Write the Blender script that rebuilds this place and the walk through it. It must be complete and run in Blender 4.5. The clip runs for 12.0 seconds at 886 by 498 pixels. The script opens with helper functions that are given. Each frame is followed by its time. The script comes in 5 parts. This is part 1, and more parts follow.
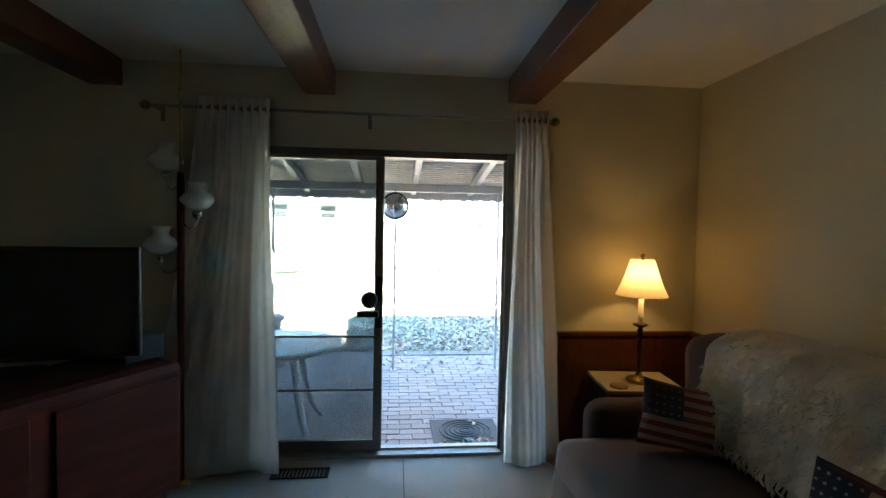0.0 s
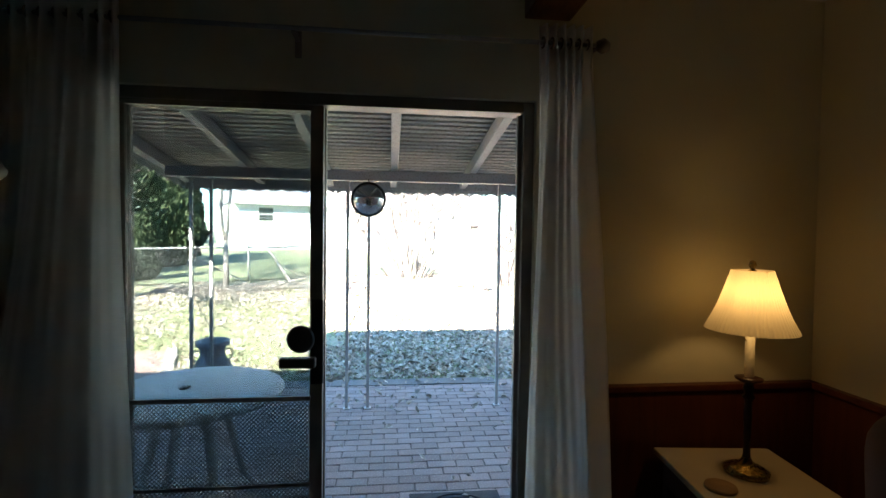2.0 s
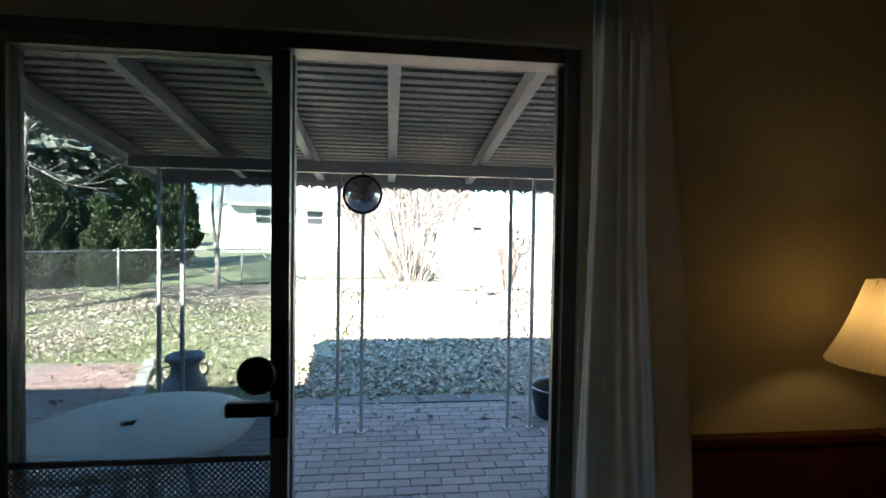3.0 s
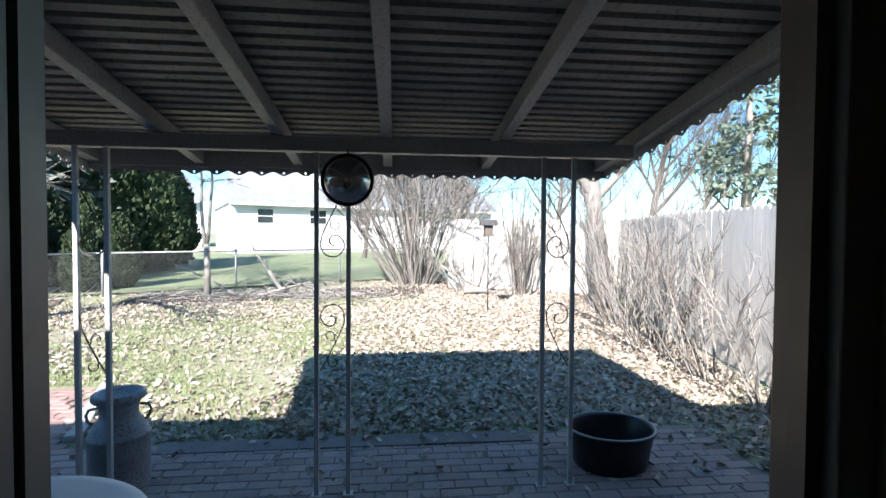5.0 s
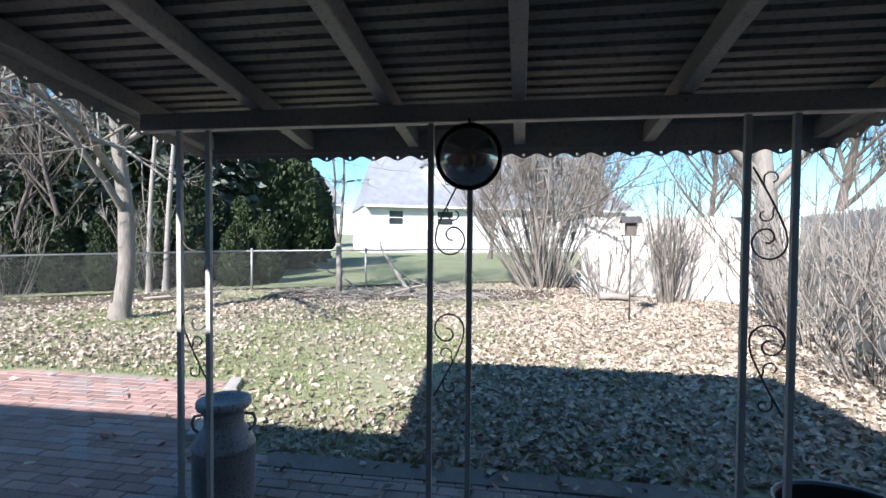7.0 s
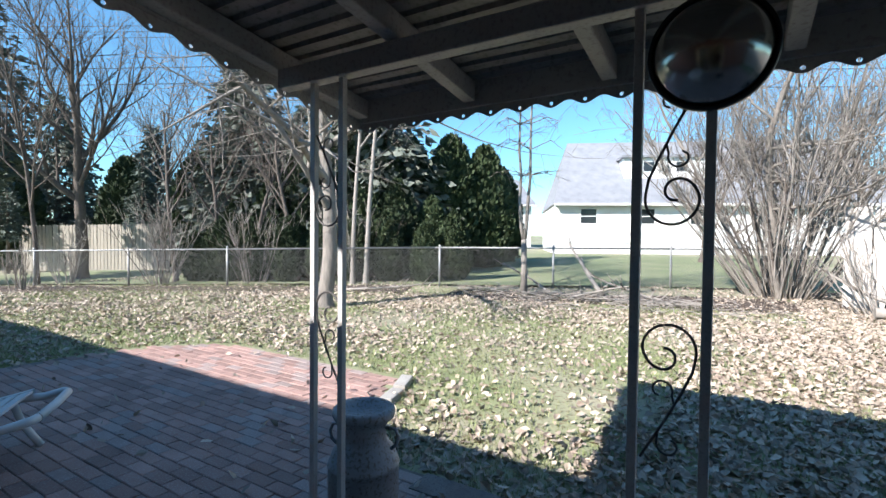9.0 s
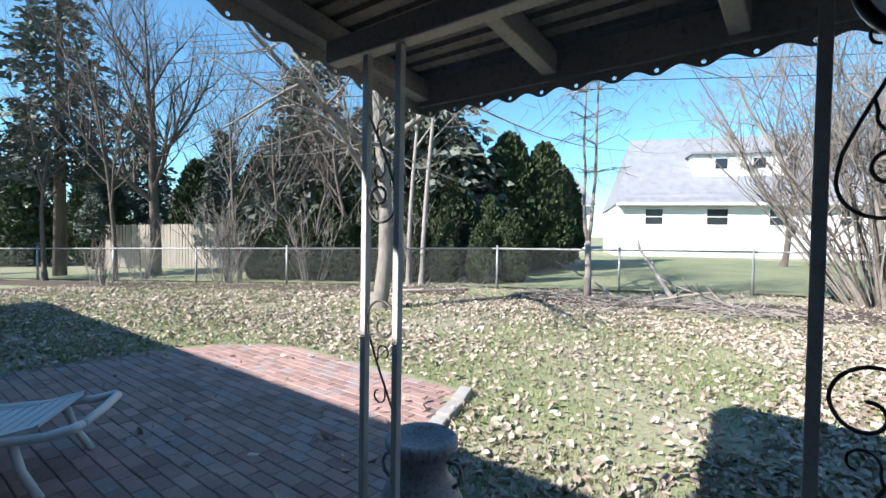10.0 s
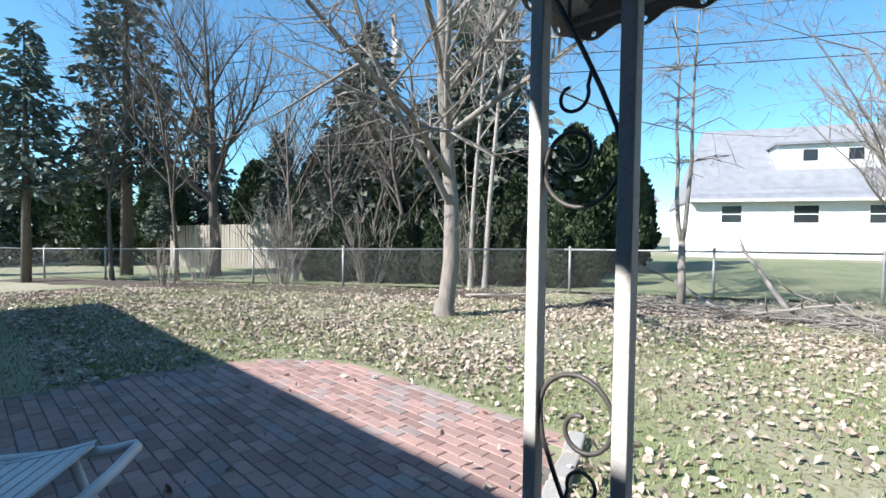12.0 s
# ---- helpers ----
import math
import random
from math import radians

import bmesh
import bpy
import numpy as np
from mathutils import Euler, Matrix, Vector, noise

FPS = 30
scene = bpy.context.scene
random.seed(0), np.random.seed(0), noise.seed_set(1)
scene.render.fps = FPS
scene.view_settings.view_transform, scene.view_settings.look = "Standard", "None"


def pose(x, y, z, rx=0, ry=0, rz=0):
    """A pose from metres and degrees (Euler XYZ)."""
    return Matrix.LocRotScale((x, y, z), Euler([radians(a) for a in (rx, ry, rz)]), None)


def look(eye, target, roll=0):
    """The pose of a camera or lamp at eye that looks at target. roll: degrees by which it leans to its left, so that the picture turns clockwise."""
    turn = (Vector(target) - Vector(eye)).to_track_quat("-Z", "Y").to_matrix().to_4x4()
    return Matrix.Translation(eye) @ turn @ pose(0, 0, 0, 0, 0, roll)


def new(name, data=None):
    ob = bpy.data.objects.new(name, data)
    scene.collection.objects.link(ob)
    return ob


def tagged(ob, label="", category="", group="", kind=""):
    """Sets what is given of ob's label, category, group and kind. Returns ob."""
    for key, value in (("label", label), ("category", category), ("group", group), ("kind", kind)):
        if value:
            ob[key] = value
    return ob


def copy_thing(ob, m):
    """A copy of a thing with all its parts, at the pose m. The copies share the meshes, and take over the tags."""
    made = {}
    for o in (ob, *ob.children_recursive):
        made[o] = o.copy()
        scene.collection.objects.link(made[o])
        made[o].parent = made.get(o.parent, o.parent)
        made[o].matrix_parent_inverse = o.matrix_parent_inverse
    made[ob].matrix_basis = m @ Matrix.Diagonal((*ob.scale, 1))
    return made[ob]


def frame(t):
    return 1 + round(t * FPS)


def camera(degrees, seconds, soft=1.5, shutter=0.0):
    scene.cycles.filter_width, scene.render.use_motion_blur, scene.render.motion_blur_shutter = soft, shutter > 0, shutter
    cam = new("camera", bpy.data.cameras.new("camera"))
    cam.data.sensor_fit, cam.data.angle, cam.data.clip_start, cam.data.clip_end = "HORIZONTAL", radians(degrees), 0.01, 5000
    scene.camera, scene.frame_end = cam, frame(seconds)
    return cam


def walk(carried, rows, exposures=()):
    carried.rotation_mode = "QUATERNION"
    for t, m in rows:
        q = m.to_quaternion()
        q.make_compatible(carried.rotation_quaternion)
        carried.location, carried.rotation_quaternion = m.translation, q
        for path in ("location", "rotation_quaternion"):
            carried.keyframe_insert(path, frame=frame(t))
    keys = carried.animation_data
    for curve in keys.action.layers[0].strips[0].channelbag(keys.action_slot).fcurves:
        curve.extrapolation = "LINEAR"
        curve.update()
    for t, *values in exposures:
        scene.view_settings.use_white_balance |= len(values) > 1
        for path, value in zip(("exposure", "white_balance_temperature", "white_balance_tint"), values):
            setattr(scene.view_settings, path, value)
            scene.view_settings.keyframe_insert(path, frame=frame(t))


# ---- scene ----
cam = camera(85.6, 12.0)
PATH = [
    (0, (0.464, 0.118, 1.672), (0.66, 2.107, 1.594), 1.1),
    (0.5, (0.473, 0.418, 1.654), (0.671, 2.406, 1.58), 1.0),
    (1, (0.472, 0.727, 1.647), (0.688, 2.714, 1.576), 0.9),
    (1.5, (0.566, 1.03, 1.632), (0.783, 3.017, 1.565), 0.74),
    (2, (0.643, 1.295, 1.634), (0.865, 3.281, 1.573), 0.75),
    (2.5, (0.661, 1.577, 1.615), (0.884, 3.563, 1.56), 0.95),
    (3, (0.664, 1.831, 1.611), (0.888, 3.818, 1.562), 0.87),
    (5, (0.738, 2.789, 1.611), (0.936, 4.778, 1.557), 0.4),
    (5.5, (0.78, 2.996, 1.599), (0.913, 4.991, 1.547), 0.5),
    (6, (0.784, 3.152, 1.602), (0.782, 5.151, 1.553), 0.6),
    (6.5, (0.74, 3.315, 1.578), (0.584, 5.308, 1.528), 0.7),
    (7, (0.698, 3.461, 1.566), (0.376, 5.434, 1.514), 0.5),
    (9, (0.526, 4.238, 1.437), (-0.528, 5.937, 1.385), 0.6),
    (9.5, (0.424, 4.371, 1.421), (-0.725, 6.007, 1.372), 0.7),
    (10, (0.264, 4.511, 1.43), (-0.976, 6.079, 1.378), 0.9),
    (10.5, (0.129, 4.612, 1.436), (-1.179, 6.123, 1.382), 1.0),
    (11, (-0.123, 4.718, 1.41), (-1.45, 6.214, 1.36), 0.9),
    (11.5, (-0.364, 4.852, 1.421), (-1.718, 6.323, 1.363), 0.9),
    (12, (-0.612, 5.011, 1.427), (-2.01, 6.441, 1.371), 0.8),
]
# exposure follows the camera's own metering from the dark room to the sunny yard
walk(cam, [(t, look(eye, target, roll)) for t, eye, target, roll in PATH],
     exposures=[(0.0, 5.45, 7300, 14), (1.0, 4.85, 7250, 14), (2.0, 4.0, 7100, 13), (3.0, 3.25, 6900, 12), (4.0, 2.4, 6500, 12), (5.0, 1.65, 6350, 12),
                (6.0, 1.38, 6300, 13), (7.0, 1.25, 6350, 13), (9.0, 1.25, 6500, 12), (12.0, 1.15, 6450, 11)])

# ---- light ----
SHIFT = (0.5, 1.28)  # shadow offset per metre of height
sun_to = Vector((-SHIFT[0], -SHIFT[1], 1.0)).normalized()
world = bpy.data.worlds.new("sky")
scene.world = world
world.use_nodes = True
wn = world.node_tree.nodes
sky = wn.new("ShaderNodeTexSky")
sky.sky_type = "NISHITA"
sky.sun_disc = False
sky.sun_elevation = math.asin(sun_to.z)
sky.sun_rotation = math.atan2(sun_to.x, sun_to.y)
sky.altitude = 100
sky.dust_density = 0.0
sky.ozone_density = 4.0
wn["Background"].inputs["Strength"].default_value = 0.105
clear = wn.new("ShaderNodeMixRGB")  # a very clear, cyan spring sky
clear.blend_type = "MULTIPLY"
clear.inputs["Fac"].default_value = 1.0
clear.inputs["Color2"].default_value = (0.67, 0.985, 1.0, 1)
world.node_tree.links.new(sky.outputs["Color"], clear.inputs["Color1"])
world.node_tree.links.new(clear.outputs["Color"], wn["Background"].inputs["Color"])
sun_data = bpy.data.lights.new("sun", "SUN")
sun_data.energy, sun_data.angle, sun_data.color = 5.0, radians(0.6), (1.0, 0.965, 0.935)
sun = new("sun", sun_data)
sun.matrix_world = look((0, 0, 30), Vector((0, 0, 30)) - sun_to)
bulb_data = bpy.data.lights.new("lamp_bulb", "POINT")
bulb_data.energy, bulb_data.shadow_soft_size, bulb_data.color = 0.085, 0.03, (1.0, 0.66, 0.28)
bulb = new("lamp_bulb", bulb_data)
bulb.location = (1.975, 2.92, 1.42)


# ---- materials ----
def mat(name, a, b=None, rough=0.7, metal=0.0, scale=8.0, fine=120.0, bump=0.15, dist=0.004, spread=0.0, stretch=(1, 1, 1), sheen=0.0, spec=0.5, c=None, contrast=0.25):
    m = bpy.data.materials.new(name)
    m.use_nodes = True
    n, l = m.node_tree.nodes, m.node_tree.links
    p = n["Principled BSDF"]
    b = b or tuple(0.75 * v for v in a)
    geo = n.new("ShaderNodeNewGeometry")
    mp = n.new("ShaderNodeMapping")
    mp.inputs["Scale"].default_value = stretch
    l.new(geo.outputs["Position"], mp.inputs["Vector"])
    n1 = n.new("ShaderNodeTexNoise")
    n1.inputs["Scale"].default_value, n1.inputs["Detail"].default_value = scale, 6
    n2 = n.new("ShaderNodeTexNoise")
    n2.inputs["Scale"].default_value, n2.inputs["Detail"].default_value = fine, 3
    for q in (n1, n2):
        l.new(mp.outputs["Vector"], q.inputs["Vector"])
    ramp = n.new("ShaderNodeMapRange")
    ramp.inputs["From Min"].default_value, ramp.inputs["From Max"].default_value = 0.5 - contrast, 0.5 + contrast
    l.new(n1.outputs["Fac"], ramp.inputs["Value"])
    mix = n.new("ShaderNodeMixRGB")
    mix.inputs["Color1"].default_value, mix.inputs["Color2"].default_value = (*a, 1), (*b, 1)
    l.new(ramp.outputs["Result"], mix.inputs["Fac"])
    out = mix.outputs["Color"]
    if c:
        mix3 = n.new("ShaderNodeMixRGB")
        mix3.inputs["Color2"].default_value = (*c, 1)
        r3 = n.new("ShaderNodeMapRange")
        r3.inputs["From Min"].default_value, r3.inputs["From Max"].default_value = 0.52, 0.68
        l.new(n2.outputs["Fac"], r3.inputs["Value"])
        l.new(r3.outputs["Result"], mix3.inputs["Fac"])
        l.new(out, mix3.inputs["Color1"])
        out = mix3.outputs["Color"]
    if spread:
        info = n.new("ShaderNodeObjectInfo")
        add = n.new("ShaderNodeMath")
        add.operation = "ADD"
        l.new(info.outputs["Random"], add.inputs[0])
        l.new(geo.outputs["Random Per Island"], add.inputs[1])
        mr = n.new("ShaderNodeMapRange")
        mr.inputs["From Max"].default_value = 2.0
        mr.inputs["To Min"].default_value, mr.inputs["To Max"].default_value = 1 - spread, 1 + spread
        l.new(add.outputs[0], mr.inputs["Value"])
        hsv = n.new("ShaderNodeHueSaturation")
        l.new(mr.outputs["Result"], hsv.inputs["Value"])
        l.new(out, hsv.inputs["Color"])
        out = hsv.outputs["Color"]
    l.new(out, p.inputs["Base Color"])
    rr = n.new("ShaderNodeMapRange")
    rr.inputs["To Min"].default_value, rr.inputs["To Max"].default_value = max(0.02, rough - 0.1), min(1, rough + 0.1)
    l.new(n2.outputs["Fac"], rr.inputs["Value"])
    l.new(rr.outputs["Result"], p.inputs["Roughness"])
    p.inputs["Metallic"].default_value = metal
    p.inputs["Specular IOR Level"].default_value = spec
    p.inputs["Sheen Weight"].default_value = sheen
    if bump:
        bp = n.new("ShaderNodeBump")
        bp.inputs["Strength"].default_value, bp.inputs["Distance"].default_value = bump, dist
        l.new(n2.outputs["Fac"], bp.inputs["Height"])
        l.new(bp.outputs["Normal"], p.inputs["Normal"])
    return m


def pane_mat(name, tint, rough=0.0):
    m = bpy.data.materials.new(name)
    m.use_nodes = True
    n, l = m.node_tree.nodes, m.node_tree.links
    tr, gl, mx, fr = (n.new("ShaderNode" + k) for k in ("BsdfTransparent", "BsdfGlossy", "MixShader", "Fresnel"))
    tr.inputs["Color"].default_value = (*tint, 1)
    gl.inputs["Roughness"].default_value = rough
    fr.inputs["IOR"].default_value = 1.5
    l.new(fr.outputs["Fac"], mx.inputs["Fac"])
    l.new(tr.outputs[0], mx.inputs[1])
    l.new(gl.outputs[0], mx.inputs[2])
    l.new(mx.outputs[0], n["Material Output"].inputs["Surface"])
    return m


def cloth_mat(name, a, b, through_part):
    m = mat(name, a, b, rough=0.9, scale=3, fine=260, bump=0.25, dist=0.002)
    n, l = m.node_tree.nodes, m.node_tree.links
    t, mx = n.new("ShaderNodeBsdfTranslucent"), n.new("ShaderNodeMixShader")
    t.inputs["Color"].default_value = (*a, 1)
    mx.inputs["Fac"].default_value = through_part
    l.new(n["Principled BSDF"].outputs[0], mx.inputs[1])
    l.new(t.outputs[0], mx.inputs[2])
    l.new(mx.outputs[0], n["Material Output"].inputs["Surface"])
    return m


wall_cream = mat("wall_cream", (0.64, 0.59, 0.43), (0.58, 0.53, 0.38), 0.75, scale=1.5, fine=180, bump=0.12, dist=0.002)
ceiling_white = mat("ceiling_white", (0.78, 0.76, 0.71), (0.72, 0.70, 0.65), 0.9, scale=2, fine=90, bump=0.3, dist=0.004)
beam_wood = mat("beam_wood", (0.21, 0.062, 0.022), (0.12, 0.032, 0.012), 0.3, scale=5, fine=60, stretch=(6, 0.6, 6), bump=0.12)
panel_wood = mat("panel_wood", (0.11, 0.03, 0.014), (0.06, 0.015, 0.008), 0.42, scale=5, fine=60, stretch=(6, 6, 0.6), bump=0.08, spec=0.3)
dark_wood = mat("dark_wood", (0.06, 0.018, 0.012), (0.03, 0.01, 0.008), 0.4, scale=5, fine=60, stretch=(1, 6, 6), bump=0.08)
red_wood = mat("red_wood", (0.10, 0.02, 0.012), (0.055, 0.012, 0.008), 0.6, scale=4, fine=50, stretch=(1, 1, 6), bump=0.06, spec=0.15)
carpet = mat("carpet", (0.52, 0.51, 0.46), (0.42, 0.41, 0.37), 0.98, scale=2.5, fine=420, bump=0.9, dist=0.01, c=(0.28, 0.27, 0.24))
bronze = mat("bronze_aluminium", (0.24, 0.205, 0.175), (0.17, 0.145, 0.125), 0.45, 0.35, scale=9, fine=200, bump=0.04)
black_plastic = mat("black_plastic", (0.012, 0.012, 0.013), None, 0.35, scale=20, fine=300, bump=0.03)
white_metal = mat("white_metal", (0.42, 0.41, 0.39), (0.34, 0.33, 0.31), 0.5, scale=3, fine=60, bump=0.08, c=(0.28, 0.26, 0.24))
roof_metal = mat("roof_metal", (0.27, 0.255, 0.24), (0.19, 0.18, 0.165), 0.55, scale=2.2, fine=40, bump=0.1, c=(0.15, 0.14, 0.125))
post_paint = mat("post_paint", (0.50, 0.49, 0.47), (0.42, 0.41, 0.39), 0.5, scale=14, fine=120, bump=0.1, c=(0.38, 0.36, 0.33))
iron_paint = mat("iron_paint", (0.10, 0.09, 0.085), (0.05, 0.045, 0.04), 0.5, scale=14, fine=120, bump=0.1)
siding_white = mat("siding_white", (0.78, 0.78, 0.76), (0.70, 0.70, 0.68), 0.6, scale=1.2, fine=30, bump=0.05)
shingle = mat("shingle", (0.26, 0.27, 0.29), (0.19, 0.20, 0.22), 0.9, scale=2, fine=30, bump=0.4, dist=0.02)
brick_paver = mat("brick_paver", (0.43, 0.265, 0.225), (0.30, 0.185, 0.16), 0.88, scale=3, fine=90, bump=0.5, dist=0.006, spread=0.42, c=(0.42, 0.34, 0.30))
grey_paver = mat("grey_paver", (0.31, 0.24, 0.22), (0.235, 0.185, 0.175), 0.88, scale=5, fine=90, bump=0.5, dist=0.006, spread=0.28, c=(0.36, 0.31, 0.28))
sand = mat("sand_joint", (0.19, 0.165, 0.145), (0.11, 0.095, 0.08), 0.95, scale=8, fine=150, bump=0.5)
concrete = mat("concrete", (0.42, 0.40, 0.37), (0.32, 0.30, 0.28), 0.9, scale=6, fine=120, bump=0.4, c=(0.26, 0.25, 0.22))
fence_wood = mat("fence_wood", (0.66, 0.62, 0.57), (0.50, 0.47, 0.43), 0.85, scale=4, fine=60, stretch=(8, 8, 0.7), bump=0.3, spread=0.14)
galvanised = mat("galvanised", (0.36, 0.37, 0.37), (0.26, 0.27, 0.27), 0.55, 0.4, scale=12, fine=90, bump=0.08, c=(0.30, 0.27, 0.24))
can_metal = mat("can_metal", (0.33, 0.35, 0.37), (0.22, 0.23, 0.25), 0.6, 0.3, scale=7, fine=70, bump=0.2, c=(0.17, 0.14, 0.12))
bark_grey = mat("bark_grey", (0.30, 0.27, 0.235), (0.19, 0.168, 0.145), 0.95, scale=9, fine=40, stretch=(2, 2, 0.5), bump=0.8, dist=0.02)
bark_dark = mat("bark_dark", (0.16, 0.13, 0.11), (0.09, 0.075, 0.062), 0.95, scale=9, fine=40, stretch=(2, 2, 0.5), bump=0.8, dist=0.02)
twig_pale = mat("twig_pale", (0.34, 0.31, 0.275), (0.24, 0.215, 0.19), 0.9, scale=9, fine=60, bump=0.3)
spruce_green = mat("spruce_green", (0.10, 0.135, 0.11), (0.055, 0.08, 0.062), 0.7, scale=3, fine=40, bump=0, spread=0.35, c=(0.13, 0.15, 0.125))
spruce_blue = mat("spruce_blue", (0.13, 0.15, 0.12), (0.075, 0.09, 0.07), 0.7, scale=3, fine=40, bump=0, spread=0.35, c=(0.15, 0.16, 0.13))
cedar_green = mat("cedar_green", (0.035, 0.06, 0.02), (0.02, 0.038, 0.014), 0.7, scale=3, fine=30, bump=0, spread=0.4, c=(0.07, 0.085, 0.03))
leaf_dry = mat("leaf_dry", (0.56, 0.49, 0.40), (0.24, 0.175, 0.135), 0.8, scale=9, fine=50, bump=0.1, spread=0.65)
grass_blade = mat("grass_blade", (0.165, 0.215, 0.08), (0.25, 0.255, 0.125), 0.7, scale=1.2, fine=20, bump=0, spread=0.35)
lawn = mat("lawn", (0.19, 0.225, 0.105), (0.32, 0.295, 0.215), 0.95, scale=0.55, fine=22, bump=0.4, dist=0.02, c=(0.17, 0.14, 0.085), contrast=0.14)
white_plastic = mat("white_plastic", (0.68, 0.69, 0.68), (0.58, 0.59, 0.58), 0.45, scale=6, fine=90, bump=0.03)
wire_grey = mat("wire_grey", (0.20, 0.20, 0.195), (0.13, 0.13, 0.125), 0.7, 0.2, scale=12, fine=90, bump=0)
glass_door = pane_mat("glass_door", (0.74, 0.77, 0.77))
glass_far = mat("glass_far", (0.03, 0.035, 0.04), None, 0.08, scale=2, fine=20, bump=0)
curtain_cloth = cloth_mat("curtain_cloth", (0.88, 0.87, 0.85), (0.84, 0.83, 0.81), 0.72)


# ---- building helpers ----
class Shape:
    def __init__(self):
        self.v, self.f, self.s = [], [], []

    def add(self, verts, faces, smooth=False):
        k = len(self.v)
        self.v += [tuple(p) for p in verts]
        self.f += [tuple(i + k for i in q) for q in faces]
        self.s += [smooth] * len(faces)
        return self

    def box(self, x0, x1, y0, y1, z0, z1, m=None):
        vs = [Vector((x, y, z)) for x in (x0, x1) for y in (y0, y1) for z in (z0, z1)]
        if m:
            vs = [m @ p for p in vs]
        return self.add(vs, [(0, 1, 3, 2), (4, 6, 7, 5), (0, 4, 5, 1), (2, 3, 7, 6), (0, 2, 6, 4), (1, 5, 7, 3)])

    def tube(self, pts, radii, seg=8, caps=True, flat=1.0):
        pts = [Vector(p) for p in pts]
        if not hasattr(radii, "__len__"):
            radii = [radii] * len(pts)
        vs, fs = [], []
        side = None
        for i, p in enumerate(pts):
            d = (pts[min(i + 1, len(pts) - 1)] - pts[max(i - 1, 0)])
            d = d.normalized() if d.length > 1e-9 else Vector((0, 0, 1))
            if side is None:
                side = d.cross(Vector((0, 0, 1)) if abs(d.z) < 0.9 else Vector((1, 0, 0))).normalized()
            else:
                side = (side - d * side.dot(d))
                side = side.normalized() if side.length > 1e-6 else d.orthogonal().normalized()
            up = d.cross(side)
            for j in range(seg):
                a = 2 * math.pi * j / seg
                vs.append(p + radii[i] * (math.cos(a) * side + flat * math.sin(a) * up))
        for i in range(len(pts) - 1):
            for j in range(seg):
                k = (j + 1) % seg
                fs.append((i * seg + j, i * seg + k, (i + 1) * seg + k, (i + 1) * seg + j))
        self.add(vs, fs, True)
        if caps:
            e = (len(pts) - 1) * seg
            b = len(self.v) - len(vs)
            self.f += [tuple(b + j for j in reversed(range(seg))), tuple(b + e + j for j in range(seg))]
            self.s += [False, False]
        return self

    def lathe(self, profile, seg=24, at=(0, 0, 0), sx=1.0, sy=1.0):
        vs = [(at[0] + sx * r * math.cos(2 * math.pi * j / seg), at[1] + sy * r * math.sin(2 * math.pi * j / seg), at[2] + z) for r, z in profile for j in range(seg)]
        fs = [(i * seg + j, i * seg + (j + 1) % seg, (i + 1) * seg + (j + 1) % seg, (i + 1) * seg + j) for i in range(len(profile) - 1) for j in range(seg)]
        self.add(vs, fs, True)
        return self

    def grid(self, nu, nv, fn, smooth=True):
        vs = [fn(i / nu, j / nv) for i in range(nu + 1) for j in range(nv + 1)]
        w = nv + 1
        return self.add(vs, [(i * w + j, (i + 1) * w + j, (i + 1) * w + j + 1, i * w + j + 1) for i in range(nu) for j in range(nv)], smooth)

    def mesh(self, name, material):
        me = bpy.data.meshes.new(name)
        me.from_pydata(self.v, [], self.f)
        me.polygons.foreach_set("use_smooth", self.s)
        me.materials.append(material)
        me.update()
        return me


def part(name, shape, material, parent=None, label="", bevel=0.0, thick=0.0, at=None):
    me = shape if isinstance(shape, bpy.types.Mesh) else shape.mesh(name, material)
    ob = new(name, me)
    if parent is not None:
        ob.parent = parent
    if at is not None:
        ob.matrix_basis = at
    if thick:
        md = ob.modifiers.new("thickness", "SOLIDIFY")
        md.thickness, md.offset = thick, 0
    if bevel:
        md = ob.modifiers.new("edge", "BEVEL")
        md.width, md.segments, md.limit_method = bevel, 2, "ANGLE"
    if label:
        ob["label"] = label
    return ob


def thing(name, m, label, category, group=""):
    ob = new(name)
    ob.empty_display_size = 0.1
    ob.matrix_basis = m
    return tagged(ob, label, category, group)


def structure(name, shape, material, label, category, bevel=0.0):
    return tagged(part(name, shape, material, bevel=bevel), label, category, kind="structure")


def gz(x, y):
    return -0.02 + 0.014 * max(0.0, y - 7.0) - 0.018 * min(20.0, max(0.0, -8.0 - x))


FLOOR, DOOR_Y, CEIL = 0.18, 3.29, 2.66
DX0, DX1, DTOP = -0.46, 1.23, 2.18

# ---- structure: the room and the house ----
structure("floor", Shape().box(-3.2, 2.5, -3.2, 3.32, -0.02, FLOOR), carpet, "worn grey-beige carpeted floor with a seam", "floor")
tagged(part("carpet_seam", Shape().box(0.528, 0.534, -3.1, 3.2, FLOOR, FLOOR + 0.003), sand), "thin dark seam line across the carpet", "carpet seam", kind="structure")
structure("ceiling", Shape().box(-3.2, 2.5, -3.2, 3.2, CEIL, CEIL + 0.08), ceiling_white, "off-white textured plaster ceiling between wooden beams", "ceiling")
w = Shape()
w.box(-13.7, DX0, 3.2, 3.32, -0.05, 2.74).box(DX1, 8.0, 3.2, 3.32, -0.05, 2.74).box(DX0, DX1, 3.2, 3.32, DTOP, 2.74)
structure("wall_north", w, wall_cream, "cream painted wall with the sliding door opening", "wall")
